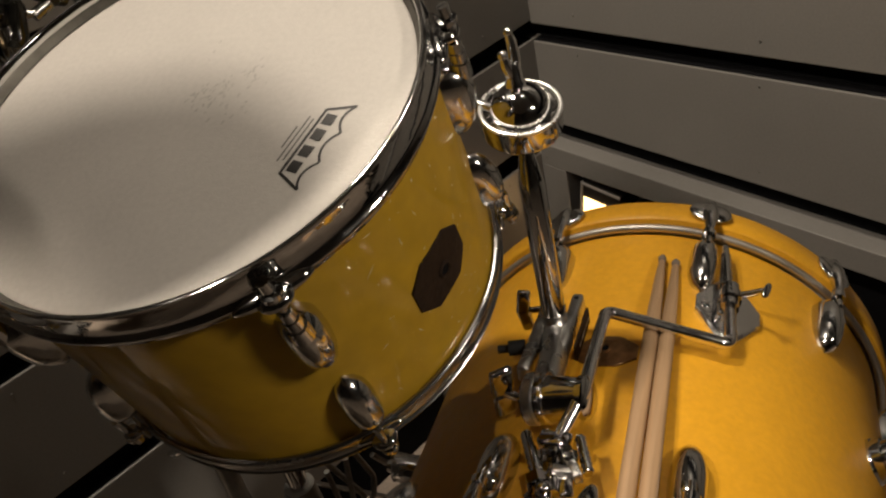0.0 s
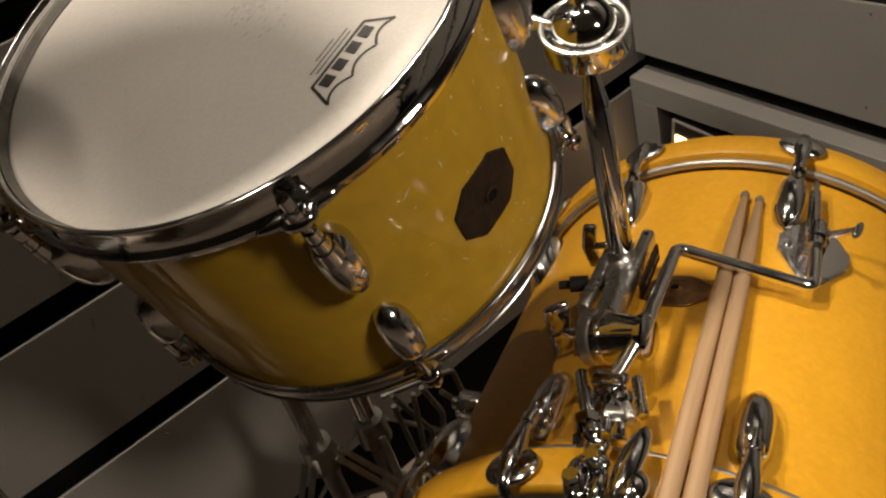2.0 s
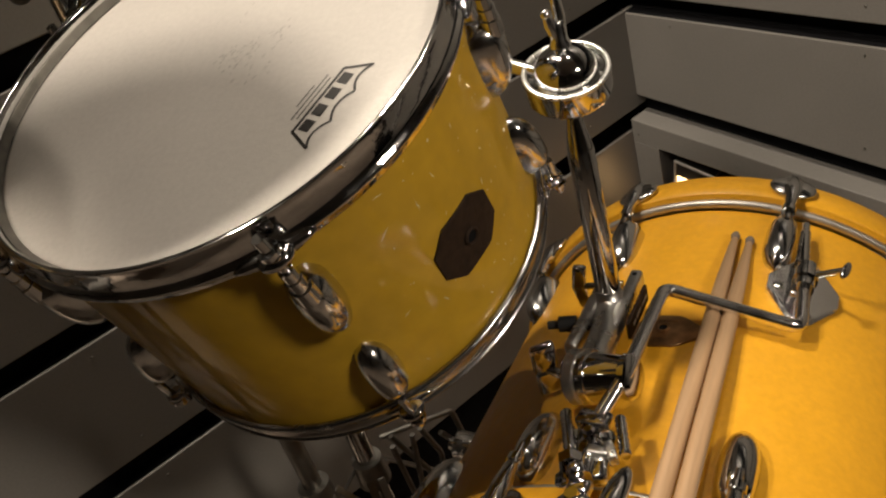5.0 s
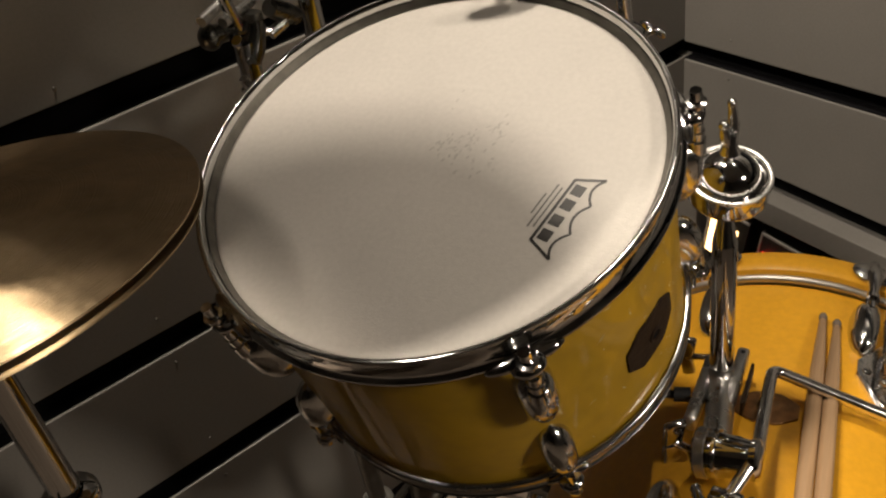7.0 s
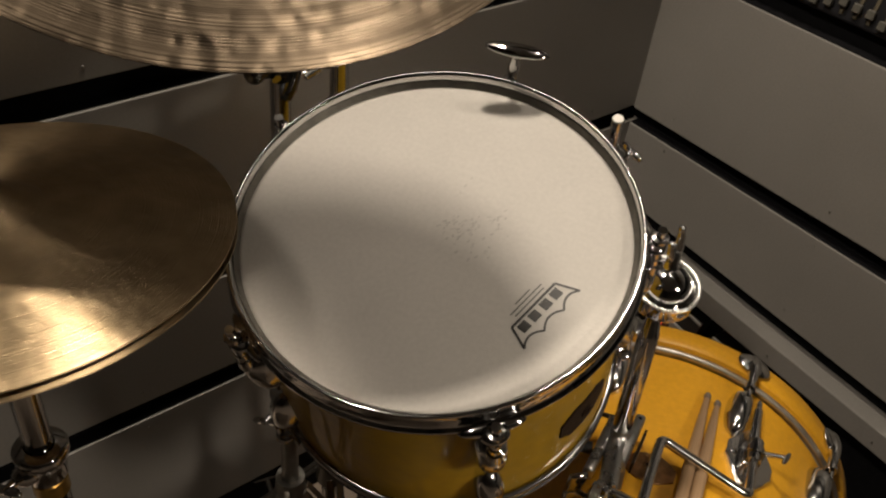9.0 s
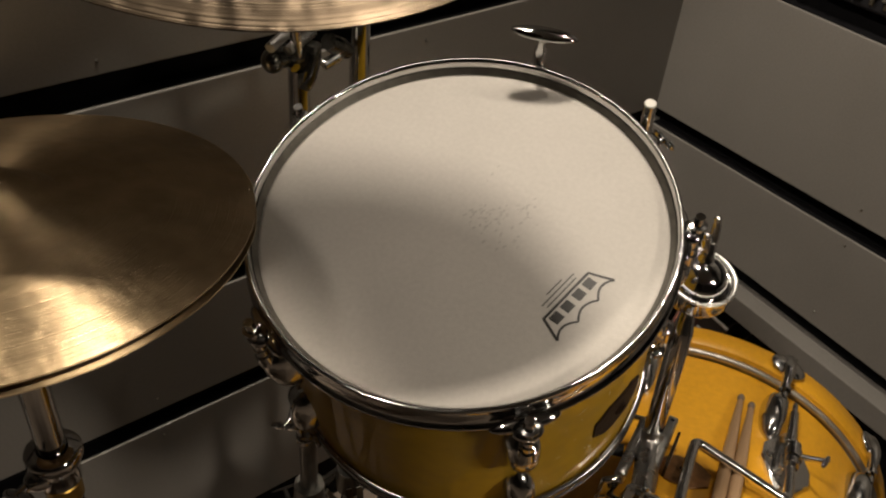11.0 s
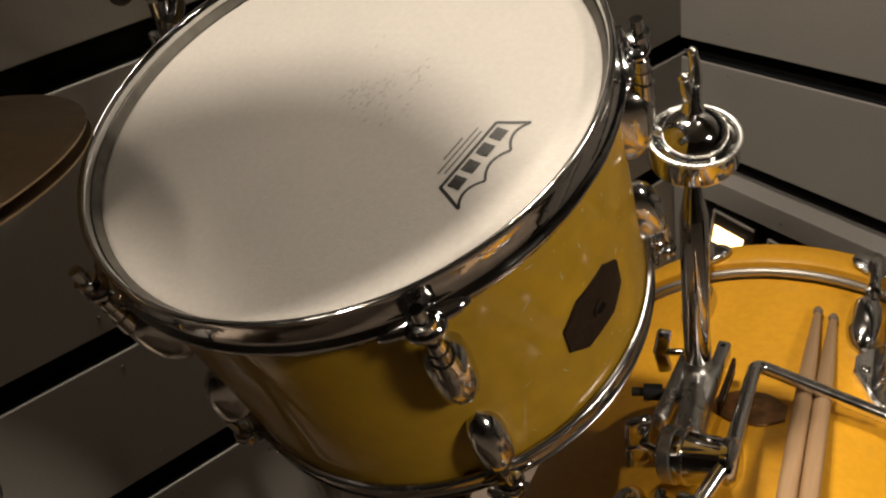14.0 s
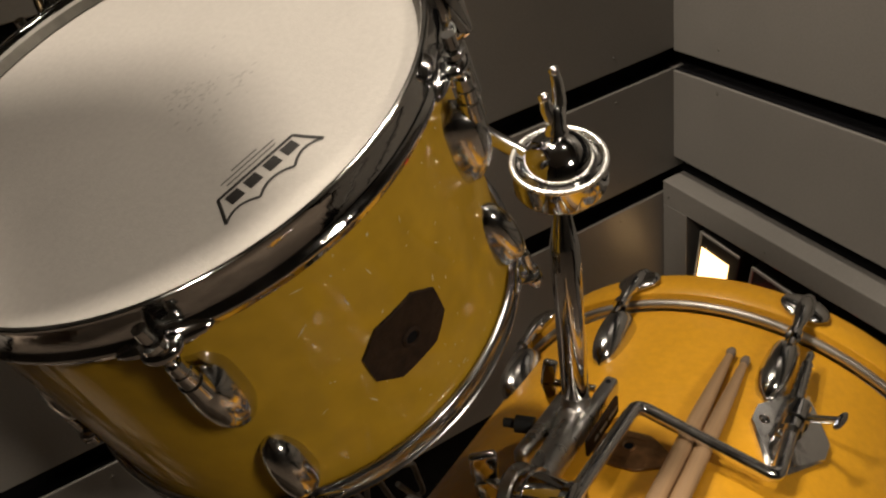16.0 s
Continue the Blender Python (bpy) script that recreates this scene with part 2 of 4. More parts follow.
for z0, z1 in [(0.588, 0.838)] + SLATS_LEFT[4:]:
    part("panel", box(0.0, 0.0215, -3.19, 0.0, z0, z1, 0.0015), GREY, wall_right, smooth=False)
    part("slot_liner", box(0.0032, 0.0212, -3.19, 0.0, z1 + 0.0004, z1 + 0.0016), BLACK, wall_right, smooth=False)
# the panel over the ledge runs wider away from the corner, as the ledge falls
FALL = 0.069


def fallen(bm, below):
    for v in bm.verts:
        if v.co.z < below:
            v.co.z += FALL * max(v.co.y, -1.4)
    return bm


part("panel", fallen(box(0.0, 0.0215, -1.4, 0.0, 0.416, 0.5575, 0.0015), 0.5), GREY, wall_right, smooth=False)
part("slot_liner", box(0.0032, 0.0212, -3.19, 0.0, 0.5579, 0.5591), BLACK, wall_right, smooth=False)
part("panel", box(0.0, 0.0215, -3.19, -1.4035, 0.320, 0.5575, 0.0015), GREY, wall_right, smooth=False)

# ---- tom ----
TN = Vector((-0.276, -0.148, 0.950)).normalized()
TOM = Matrix.Translation((-0.784, -0.399, 0.918)) @ rot_to(TN)
HEADWHITE = mat("coated_drum_head", (0.53, 0.50, 0.46), 0.6, spread=0.04, scale=260, bump=0.2, bump_scale=700, stain=0.045, stain_scale=12)
tom = thing("tom_drum", "yellow lacquered tom drum with chrome hoops and coated head", "drum", TOM)
part("shell", spin([(0.1578, -0.0195), (0.1578, -0.203), (0.1510, -0.203), (0.1510, -0.0195)], closed=True), TOMWRAP, tom)
part("drum_head", spin([(0.0, -0.0115), (0.120, -0.0115), (0.1520, -0.0115), (0.1555, -0.0125), (0.1580, -0.016)]), HEADWHITE, tom, "white coated batter head with stick marks")
HOOP = [(0.1584, -0.0122), (0.1588, -0.0040), (0.1596, -0.0004), (0.1604, 0.0005), (0.1620, 0.0009), (0.1631, 0.0003), (0.1634, -0.0010), (0.1631, -0.0030), (0.1630, -0.0152), (0.1638, -0.0176), (0.1660, -0.0192), (0.1668, -0.0204), (0.1664, -0.0220), (0.1644, -0.0232), (0.1634, -0.0248), (0.1632, -0.0276), (0.1624, -0.0287), (0.1606, -0.0282), (0.1588, -0.024), (0.1585, -0.016)]
# added dark ring: the shaded band inside the hoop, by the head, as colour
part("head_shade_ring", spin([(0.1546, -0.0114), (0.1560, -0.0098), (0.1572, -0.0070), (0.1582, -0.0062), (0.1584, -0.0110), (0.1560, -0.0116)], closed=True), mat("dark_head_shade", (0.15, 0.14, 0.12), 0.5, 0.6, spread=0.2, scale=90), tom, "dark ring standing in for the shade between head and hoop")
part("top_hoop", spin(HOOP, closed=True), HOOPCHROME, tom, "chrome flanged hoop")
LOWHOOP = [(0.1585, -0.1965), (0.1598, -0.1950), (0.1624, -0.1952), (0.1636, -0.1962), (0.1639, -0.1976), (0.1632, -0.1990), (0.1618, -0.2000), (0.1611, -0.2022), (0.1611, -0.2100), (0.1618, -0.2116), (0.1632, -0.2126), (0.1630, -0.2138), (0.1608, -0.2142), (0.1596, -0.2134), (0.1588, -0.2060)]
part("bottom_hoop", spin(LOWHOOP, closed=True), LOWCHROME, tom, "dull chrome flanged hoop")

# ---- bass drum ----
BN = Vector((0.890, 0.451, -0.066)).normalized()
BASS = Matrix.Translation((-0.398, -0.466, 0.348)) @ rot_to(BN)
BR, BL = 0.2286, 0.376
bass = thing("bass_drum", "amber lacquered bass drum lying on its side with chrome lugs", "drum", BASS)
part("shell", spin([(BR, -0.004), (BR, -BL + 0.004), (BR - 0.007, -BL + 0.004), (BR - 0.007, -0.004)], 128, closed=True), BASSWRAP, bass)
for z in (0.0, -BL):
    part("head_ring", spin([(BR + 0.0055 + 0.0045 * math.cos(a), z + 0.0045 * math.sin(a)) for a in [k * math.pi / 4 for k in range(8)]], 128, closed=True), RINGMETAL, bass, "dull metal flesh hoop")
BHOOP = [(0.0035, 0.004), (0.0135, 0.004), (0.0150, 0.0055), (0.0150, 0.0365), (0.0135, 0.038), (0.0055, 0.038), (0.0035, 0.036)]
part("front_hoop", spin([(BR + r, z) for r, z in BHOOP], 128, closed=True), BASSWRAP, bass)
part("rear_hoop", spin([(BR + r, -BL - z) for r, z in BHOOP], 128, closed=True), BASSWRAP, bass)
part("front_head", spin([(0.0, 0.003), (BR + 0.002, 0.003)], 96), HEADWHITE, bass)
part("rear_head", spin([(0.0, -BL - 0.003), (BR + 0.002, -BL - 0.003)], 96), HEADWHITE, bass)


# ---- cymbals ----
def cymbal(name, label, m, radius, bow, cup_r, cup_h, flip=False, metal=BRONZE):
    prof = []
    for k in range(25):
        r = radius * k / 24
        z = -bow * (r / radius) ** 1.6
        if r < cup_r:
            z += cup_h * (0.5 + 0.5 * math.cos(math.pi * r / cup_r))
        prof.append((max(r, 0.005), z + (0.0004 if r < cup_r * 0.9 else 0.0)))
    th = thing(name, label, "cymbal", m)
    for piece, bit in (("bell", [p for p in prof if p[0] < cup_r * 1.02]), ("bow", [p for p in prof if p[0] >= cup_r * 0.86])):
        bit = bit + [(r, z - 0.0012) for r, z in reversed(bit)]
        if flip:
            bit = [(r, -z) for r, z in bit]
        part(piece, spin(bit, 128, closed=True), metal, th)
    return th


HAT = Matrix.Translation((-1.067, -0.233, 0.911)) @ rot_to((0.008, 0.100, 1))
cymbal("hi_hat_cymbal", "bronze top hi-hat cymbal with lathed grooves", HAT @ pose(0, 0, 0.022), 0.178, 0.022, 0.05, 0.02)
cymbal("hi_hat_cymbal", "bronze bottom hi-hat cymbal facing up", HAT @ pose(0, 0, -0.031), 0.178, 0.022, 0.05, 0.02, True)
CRASH = Matrix.Translation((-0.908, -0.332, 1.250)) @ rot_to((-0.217, -0.618, 1.0))
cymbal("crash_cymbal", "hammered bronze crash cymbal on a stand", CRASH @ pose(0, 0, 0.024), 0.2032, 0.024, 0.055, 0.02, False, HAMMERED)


# ---- right wall: ledge board with a cut-out, switch plates, console ----
ledge = tagged(link("ledge_board", merge(fallen(box(-0.022, 0.0215, -1.4, 0.0, 0.3410, 0.3820, 0.0012), 1), fallen(box(-0.022, 0.0215, -0.050, 0.0, 0.1050, 0.3409, 0.0012), 1), fallen(box(-0.022, 0.0215, -1.4, -0.75, 0.1970, 0.3409, 0.0012), 1)), GREY, smooth=False), "grey laminate board with a cut-out at the wall foot", "trim", kind="structure")
GLOW = mat("lit_switch", (0.9, 0.7, 0.4), 0.4)
g = GLOW.node_tree.nodes["Principled BSDF"]
g.inputs["Emission Color"].default_value, g.inputs["Emission Strength"].default_value = (1.0, 0.60, 0.25, 1), 5.0
PLATE = mat("dark_plate", (0.03, 0.028, 0.026), 0.35, 0.3, spread=0.2)
RED = mat("red_plastic", (0.45, 0.01, 0.01), 0.4)
r_ = RED.node_tree.nodes["Principled BSDF"]
r_.inputs["Emission Color"].default_value, r_.inputs["Emission Strength"].default_value = (1.0, 0.05, 0.03, 1), 1.2


def switch_plate(y0, y1, lit):
    th = thing("switch_plate", "dark switch plate with a pale rim set in the wall" if not lit else "dark switch plate with a glowing warm window", "switch", pose(-0.0155, y0, 0.199 + 0.16 * (y0 + 0.136), 8.5), "switch plates in the wall")
    w = y1 - y0
    part("plate", box(0, 0.034, 0, w, 0, 0.112, 0.002), PLATE, th, smooth=False)
    part("rim", merge(box(-0.003, 0.0, 0, w, 0.108, 0.112), box(-0.003, 0.0, w - 0.003, w, 0, 0.1079)), EDGE, th, "pale rim", smooth=False)
    if lit:
        part("window", box(-0.002, -0.0005, w - 0.061, w - 0.006, 0.010, 0.083, 0.0008), GLOW, th, "glowing warm window", smooth=False)
    else:
        part("rocker", box(-0.010, -0.0005, w - 0.030, w - 0.009, 0.034, 0.076, 0.002), RED, th, "lit red rocker", smooth=False)
        part("rocker", box(-0.006, -0.0005, w - 0.075, w - 0.045, 0.030, 0.072, 0.002), EDGE, th, "pale rocker", smooth=False)


switch_plate(-0.136, -0.059, True)
switch_plate(-0.254, -0.159, False)
switch_plate(-0.376, -0.281, False)

console = thing("mixing_console", "black mixing console with rows of fader caps", "mixer", Matrix.Translation((0.016, -0.12, 0.868)) @ pose(0, 0, 0, 0, 12, 0))
part("body", box(-0.012, 0.0, -0.95, 0.0, 0.0, 0.26, 0.004), mat("console_black", (0.008, 0.008, 0.010), 0.4, spread=0.3), console, smooth=False)
CAP = mat("grey_fader_cap", (0.075, 0.070, 0.058), 0.5, spread=0.3)
slot_me, cap_me = box(-0.0150, -0.012, -0.0028, 0.0028, -0.014, 0.054, 0.0006, 1), box(-0.0225, -0.0150, -0.0060, 0.0060, -0.006, 0.006, 0.0012, 1)
slot0 = part("fader_slot", slot_me, mat("brown_fader_strip", (0.09, 0.075, 0.05), 0.4, spread=0.4, scale=90), console, smooth=False, m=pose(0, -0.02, 0.022))
cap0 = part("fader_cap", cap_me, CAP, console, smooth=False, m=pose(0, -0.02, 0.014))
rng = random.Random(4)
for row in range(3):
    for k in range(45):
        y, z = -0.02 - 0.0205 * k, 0.022 + 0.08 * row
        if (row, k) != (0, 0):
            for src in (slot0, cap0):
                c = src.copy()
                scene.collection.objects.link(c)
                c.parent = console
                c.matrix_basis = pose(0, y, z + (rng.uniform(-0.010, 0.004) if src is cap0 else 0))

# screws in the panels
screw = tagged(link("screw", ball((0, 0, 0), 0.0020, 0.0020, 0.0010), DULLSTRAP), "small steel screw head in the slat panel", "screw", "screws in the panels")
screw.matrix_basis = pose(-0.91, -0.0003, 0.416, 90)
SCREWS = [(x, z) for z in (0.416, 0.345, 0.545, 0.612, 0.826, 0.894) for x in (-1.72, -1.32, -0.91, -0.51, -0.11)]
for x, z in SCREWS:
    if (x, z) != (-0.91, 0.416):
        copy_thing(screw, pose(x, -0.0003, z, 90))
for z in (0.412, 0.545, 0.610, 0.822):
    for y in (-0.085, -0.385, -0.685, -0.985):
        copy_thing(screw, pose(-0.0003, y, z, 0, 90))
for y in (-0.012, -0.20, -0.40, -0.60):
    copy_thing(screw, pose(-0.0223, y, 0.357 + FALL * y, 0, 90))


# black kick board along the wall foot
tagged(link("baseboard", merge(box(-3.19, 0.0, 0.004, 0.0215, 0.0, 0.106, 0.001), box(0.004, 0.0215, -3.19, 0.0, 0.0, 0.100, 0.001)), BLACK, smooth=False), "black kick board along the slat walls", "trim", kind="structure")


# ---- lugs ----
def lug_body(z0, z1, r0, w, h, n=14):
    """A long drop that lies on a shell at radius r0: full and cut at z0, pointed at z1."""
    bm = bmesh.new()
    rings, seg = [], 14
    for i in range(n + 1):
        t = i / n
        k = (0.82 + 0.18 * math.sin(math.pi * min(1, t / 0.45) * 0.5)) if t < 0.45 else max(0.0, 1 - ((t - 0.45) / 0.55) ** 2.4) ** 0.5
        k *= min(1.0, 0.45 + (t / 0.16) ** 0.6 * 0.55)
        z = z0 + (z1 - z0) * t
        hh = h * max(k, 0.03) * (1 - 0.25 * t)
        ww = w * max(k, 0.03)
        rings.append([bm.verts.new((r0 + hh * max(0.0, math.sin(math.pi * j / (seg - 1))) ** 0.8 - (0.003 if j in (0, seg - 1) else 0), ww * math.cos(math.pi * j / (seg - 1)), z)) for j in range(seg)])
    for a, b in zip(rings, rings[1:]):
        for j in range(seg - 1):
            bm.faces.new((a[j], a[j + 1], b[j + 1], b[j]))
    bm.faces.new(rings[0])
    bm.faces.new(rings[-1])
    return bm


def put(src, parent, m):
    c = src.copy()
    scene.collection.objects.link(c)
    c.parent = parent
    c.matrix_basis = m
    return c


LUG_UP = lug_body(-0.046, -0.105, 0.1575, 0.0135, 0.024)
LUG_LOW = lug_body(-0.184, -0.130, 0.1575, 0.0125, 0.021)
lug_up = part("lug", LUG_UP, LUGCHROME, tom, "chrome drop-shaped lug", m=pose(0, 0, 0, 0, 0, -52))
lug_low = part("lug", LUG_LOW, LUGCHROME, tom, "chrome drop-shaped lug", m=pose(0, 0, 0, 0, 0, -52))
ROD_UP = merge(tube([(0.1750, 0, -0.060), (0.1750, 0, -0.012)], 0.0030, 10), tube([(0.1735, 0, -0.056), (0.1740, 0, -0.044), (0.1742, 0, -0.0435), (0.1745, 0, -0.036), (0.1745, 0, -0.0355), (0.1748, 0, -0.028)], [0.0072, 0.0068, 0.0056, 0.0056, 0.0048, 0.0046], 16), tube([(0.1750, 0, -0.0125), (0.1750, 0, -0.0095), (0.1750, 0, -0.009), (0.1750, 0, 0.000)], [0.0068, 0.0068, 0.0042, 0.0038], 8))
ROD_LOW = merge(tube([(0.1740, 0, -0.180), (0.1740, 0, -0.2045)], 0.0030, 10), tube([(0.1740, 0, -0.2045), (0.1740, 0, -0.2075), (0.1740, 0, -0.208), (0.1740, 0, -0.214)], [0.0066, 0.0066, 0.0042, 0.0038], 8))
EAR = merge(ball((0.1720, 0, -0.0195), 0.0090, 0.0110, 0.0052), ball((0.1655, 0, -0.0215), 0.0065, 0.0250, 0.0050), ball((0.1640, 0, -0.0240), 0.0045, 0.0180, 0.0065))
rod_up = part("tension_rod", ROD_UP, CHROME, tom, m=pose(0, 0, 0, 0, 0, -52))
rod_low = part("tension_rod", ROD_LOW, CHROME, tom, m=pose(0, 0, 0, 0, 0, -52))
hoops = [o for o in tom.children if "hoop" in o.name]
ear_up = part("hoop_ear", EAR, CHROME, hoops[0], m=pose(0, 0, 0, 0, 0, -52))
ear_low = part("hoop_ear", merge(ball((0.1705, 0, -0.2000), 0.0090, 0.0095, 0.0036), ball((0.1650, 0, -0.2000), 0.0040, 0.0180, 0.0034)), CHROME, hoops[1], m=pose(0, 0, 0, 0, 0, -52))
for a in (-124, 20, 92, 164):
    for src, par in ((lug_up, tom), (lug_low, tom), (rod_up, tom), (rod_low, tom), (ear_up, hoops[0])):
        put(src, par, pose(0, 0, 0, 0, 0, a))
    put(ear_low, hoops[1], pose(0, 0, 0, 0, 0, a))


def octagon(r, z_mid, a_mid, half_z, half_a, side_z, side_a, lift=0.0016, inset=0.95):
    """An eight-sided plate bent round a shell; the angles in degrees."""
    bm = bmesh.new()
    n = 12
    cols = []
    for i in range(n + 1):
        a = -half_a + 2 * half_a * i / n
        top = half_z if abs(a) <= side_a else half_z + (side_z - half_z) * (abs(a) - side_a) / (half_a - side_a)
        ang = radians(a_mid + a)
        row = []
        for rr, f in ((r - 0.001, 1.0), (r + lift * 0.6, 1.0), (r + lift, inset), (r + lift, 0.0), (r + lift, -inset), (r + lift * 0.6, -1.0), (r - 0.001, -1.0)):
            row.append(bm.verts.new((rr * math.cos(ang), rr * math.sin(ang), z_mid + top * f)))
        cols.append(row)
    for a, b in zip(cols, cols[1:]):
        for k in range(len(a) - 1):
            bm.faces.new((a[k], a[k + 1], b[k + 1], b[k]))
    bm.faces.new(cols[0])
    bm.faces.new(cols[-1])
    return bm


badge = part("badge", octagon(0.1578, -0.1225, -17.8, 0.0240, 10.3, 0.0110, 5.3), BADGE, tom, "dark octagonal badge with a vent hole", smooth=False)
part("vent_ring", moved(spin([(0.0042, 0.0), (0.0062, 0.0), (0.0066, 0.0008), (0.0052, 0.0018), (0.0042, 0.0012)], 20, closed=True), pose(0, 0, 0, 0, 0, -17.3) @ pose(0.1592, 0, -0.1240, 0, 90, 0)), BADGE, badge)
part("vent_hole", moved(spin([(0.0, 0.0003), (0.0042, 0.0003)], 16), pose(0, 0, 0, 0, 0, -17.3) @ pose(0.1595, 0, -0.1240, 0, 90, 0)), BLACK, badge)

# small pale scratches on the shell
rng = random.Random(5)
scr = bmesh.new()
for k in range(70):
    a0, h0 = radians(rng.gauss(-8, 22)), rng.uniform(-0.190, -0.034)
    ln, th_, wd = (rng.uniform(0.004, 0.011) if k % 5 == 0 else rng.uniform(0.0010, 0.0036)), rng.gauss(1.3, 0.6), rng.uniform(0.00022, 0.00055)
    quad = []
    for u, v in ((-ln / 2, 0), (0, wd), (ln / 2, 0), (0, -wd)):
        da, dh = (u * math.cos(th_) - v * math.sin(th_)) / 0.158, u * math.sin(th_) + v * math.cos(th_)
        quad.append(scr.verts.new((0.15806 * math.cos(a0 + da), 0.15806 * math.sin(a0 + da), h0 + dh)))
    scr.faces.new(quad)
tagged(part("shell_wear", scr, mat("pale_scratch", (0.66, 0.58, 0.36), 0.4, spread=0.3, scale=200), tom, "small pale scratches in the lacquer", smooth=False), kind="stuff")

# printed crown and small print on the head, as plain shapes
head_ob = [o for o in tom.children if o.name.startswith("drum_head")][0]
LU, LV = Vector((0.0162, 0.0486)).normalized(), Vector((0.0486, -0.0162)).normalized()
L0 = Vector((0.0954, -0.0341))


def on_head(u, v, z=-0.0112):
    p = L0 + LU * u + LV * v
    return (p.x, p.y, z)


def stroke(line, width, z=-0.0112):
    bm = bmesh.new()
    rows = []
    for i, (u, v) in enumerate(line):
        a, b = Vector(line[max(0, i - 1)]), Vector(line[min(len(line) - 1, i + 1)])
        d = (b - a).normalized()
        n = Vector((-d.y, d.x)) * width / 2
        rows.append([bm.verts.new(on_head(u + n.x, v + n.y, z)), bm.verts.new(on_head(u - n.x, v - n.y, z))])
    for a, b in zip(rows, rows[1:]):
        bm.faces.new((a[0], a[1], b[1], b[0]))
    return bm


def arc3(a, b, sag, n=10):
    out = []
    for i in range(n + 1):
        t = i / n
        out.append((a[0] + (b[0] - a[0]) * t, a[1] + (b[1] - a[1]) * t - sag * 4 * t * (1 - t)))
    return out


tips = [(-0.0325, 0.0180), (-0.0115, 0.0195), (0.0115, 0.0195), (0.0325, 0.0180)]
crown = merge(stroke([(-0.0256, 0.0), (0.0256, 0.0)], 0.0020), stroke([(-0.0252, 0.0), (-0.0275, 0.006), (-0.0325, 0.0180)], 0.0019), stroke([(0.0252, 0.0), (0.0275, 0.006), (0.0325, 0.0180)], 0.0019),
              *[stroke(arc3(tips[i], tips[i + 1], 0.0048), 0.0017) for i in range(3)])
part("crown_print", crown, INK, head_ob, "black crown-shaped print", smooth=False)
for k, u in enumerate((-0.0185, -0.0065, 0.0065, 0.0185)):
    part("print_bar", stroke([(u - 0.0042, 0.0062), (u + 0.0042, 0.0062)], 0.0078), INK, head_ob, smooth=False)
GREYINK = mat("grey_ink", (0.13, 0.12, 0.11), 0.5)
for k, w in enumerate((0.0165, 0.0180, 0.0085)):
    part("small_print_bar", stroke([(-w, -0.0040 - 0.0034 * k), (w, -0.0040 - 0.0034 * k)], 0.0012), GREYINK, head_ob, smooth=False)
# grey stick marks near the middle
MARK = mat("stick_mark", (0.435, 0.410, 0.376), 0.65, spread=0.12, scale=300)
rng = random.Random(11)
marks = bmesh.new()
for cx, cy, n in ((0.021, 0.016, 16), (0.037, 0.020, 14), (0.043, 0.028, 8), (0.009, 0.005, 14), (0.037, -0.006, 8), (0.007, 0.045, 3), (0.025, 0.008, 22)):
    for k in range(n):
        p = Vector((rng.gauss(cx, 0.0080), rng.gauss(cy, 0.0065)))
        ang, ln, wd = rng.gauss(1.12, 0.35), rng.uniform(0.0008, 0.0024), rng.uniform(0.0004, 0.0011)
        d, nn = Vector((math.cos(ang), math.sin(ang))), Vector((-math.sin(ang), math.cos(ang)))
        ring = [p + d * ln * math.cos(a) + nn * wd * math.sin(a) * rng.uniform(0.6, 1.3) for a in (k2 * math.pi / 4 for k2 in range(8))]
        marks.faces.new([marks.verts.new((q.x, q.y, -0.01135)) for q in ring])
tagged(part("stick_wear", marks, MARK, head_ob, "grey scuffs left by sticks", smooth=False), kind="stuff")

# drum key left on a tension rod of the tom
key = thing("drum_key", "chrome drum key sitting on a tension rod of the tom", "drum key", TOM @ pose(0.002, 0.1680, 0.0))
part("stem", tube([(-0.006, 0.005, -0.004), (-0.004, 0.003, 0.012), (-0.004, 0.003, 0.016), (0, 0, 0.034)], [0.0052, 0.0052, 0.0036, 0.0036], 12), CHROME, key)
part("handle", moved(merge(ball((0, 0, 0.0), 0.0275, 0.0080, 0.0040, 28, 14), ball((0, 0, -0.002), 0.0080, 0.0070, 0.0050)), Matrix.Translation((0.001, -0.004, 0.0355)) @ pose(0, 0, 0, 0, 8, 15)), CHROME, key)

# tom bracket on the shell, with a clamped rod
bracket = part("bracket", moved(merge(box(0.155, 0.164, -0.024, 0.024, -0.100, -0.032, 0.004), box(0.162, 0.192, -0.013, 0.013, -0.080, -0.034, 0.006)), pose(0, 0, 0, 0, 0, 57)), CHROME, tom, "chrome mounting bracket")
part("clamp_rod", moved(tube([(0.181, 0, -0.13), (0.181, 0, 0.0035)], 0.0053, 16), pose(0, 0, 0, 0, 0, 57)), CHROME, bracket)
# matte pale disc: the lamp's glint on the rod end, put into the colour
part("rod_glint", moved(spin([(0.0, 0.0045), (0.0046, 0.0045), (0.0050, 0.0036)], 20), pose(0, 0, 0, 0, 0, 57) @ pose(0.181, 0, 0)), mat("pale_rod_glint", (0.75, 0.72, 0.66), 0.5, spread=0.1), bracket, "pale disc standing in for the lamp's glint on the rod end")
part("wing_screw", moved(merge(tube([(0.185, 0.0, -0.055), (0.204, 0.0, -0.055)], 0.0026, 10), ball((0.206, 0.006, -0.055), 0.0026, 0.0075, 0.0045), ball((0.206, -0.006, -0.055), 0.0026, 0.0075, 0.0045)), pose(0, 0, 0, 0, 0, 57)), CHROME, bracket)

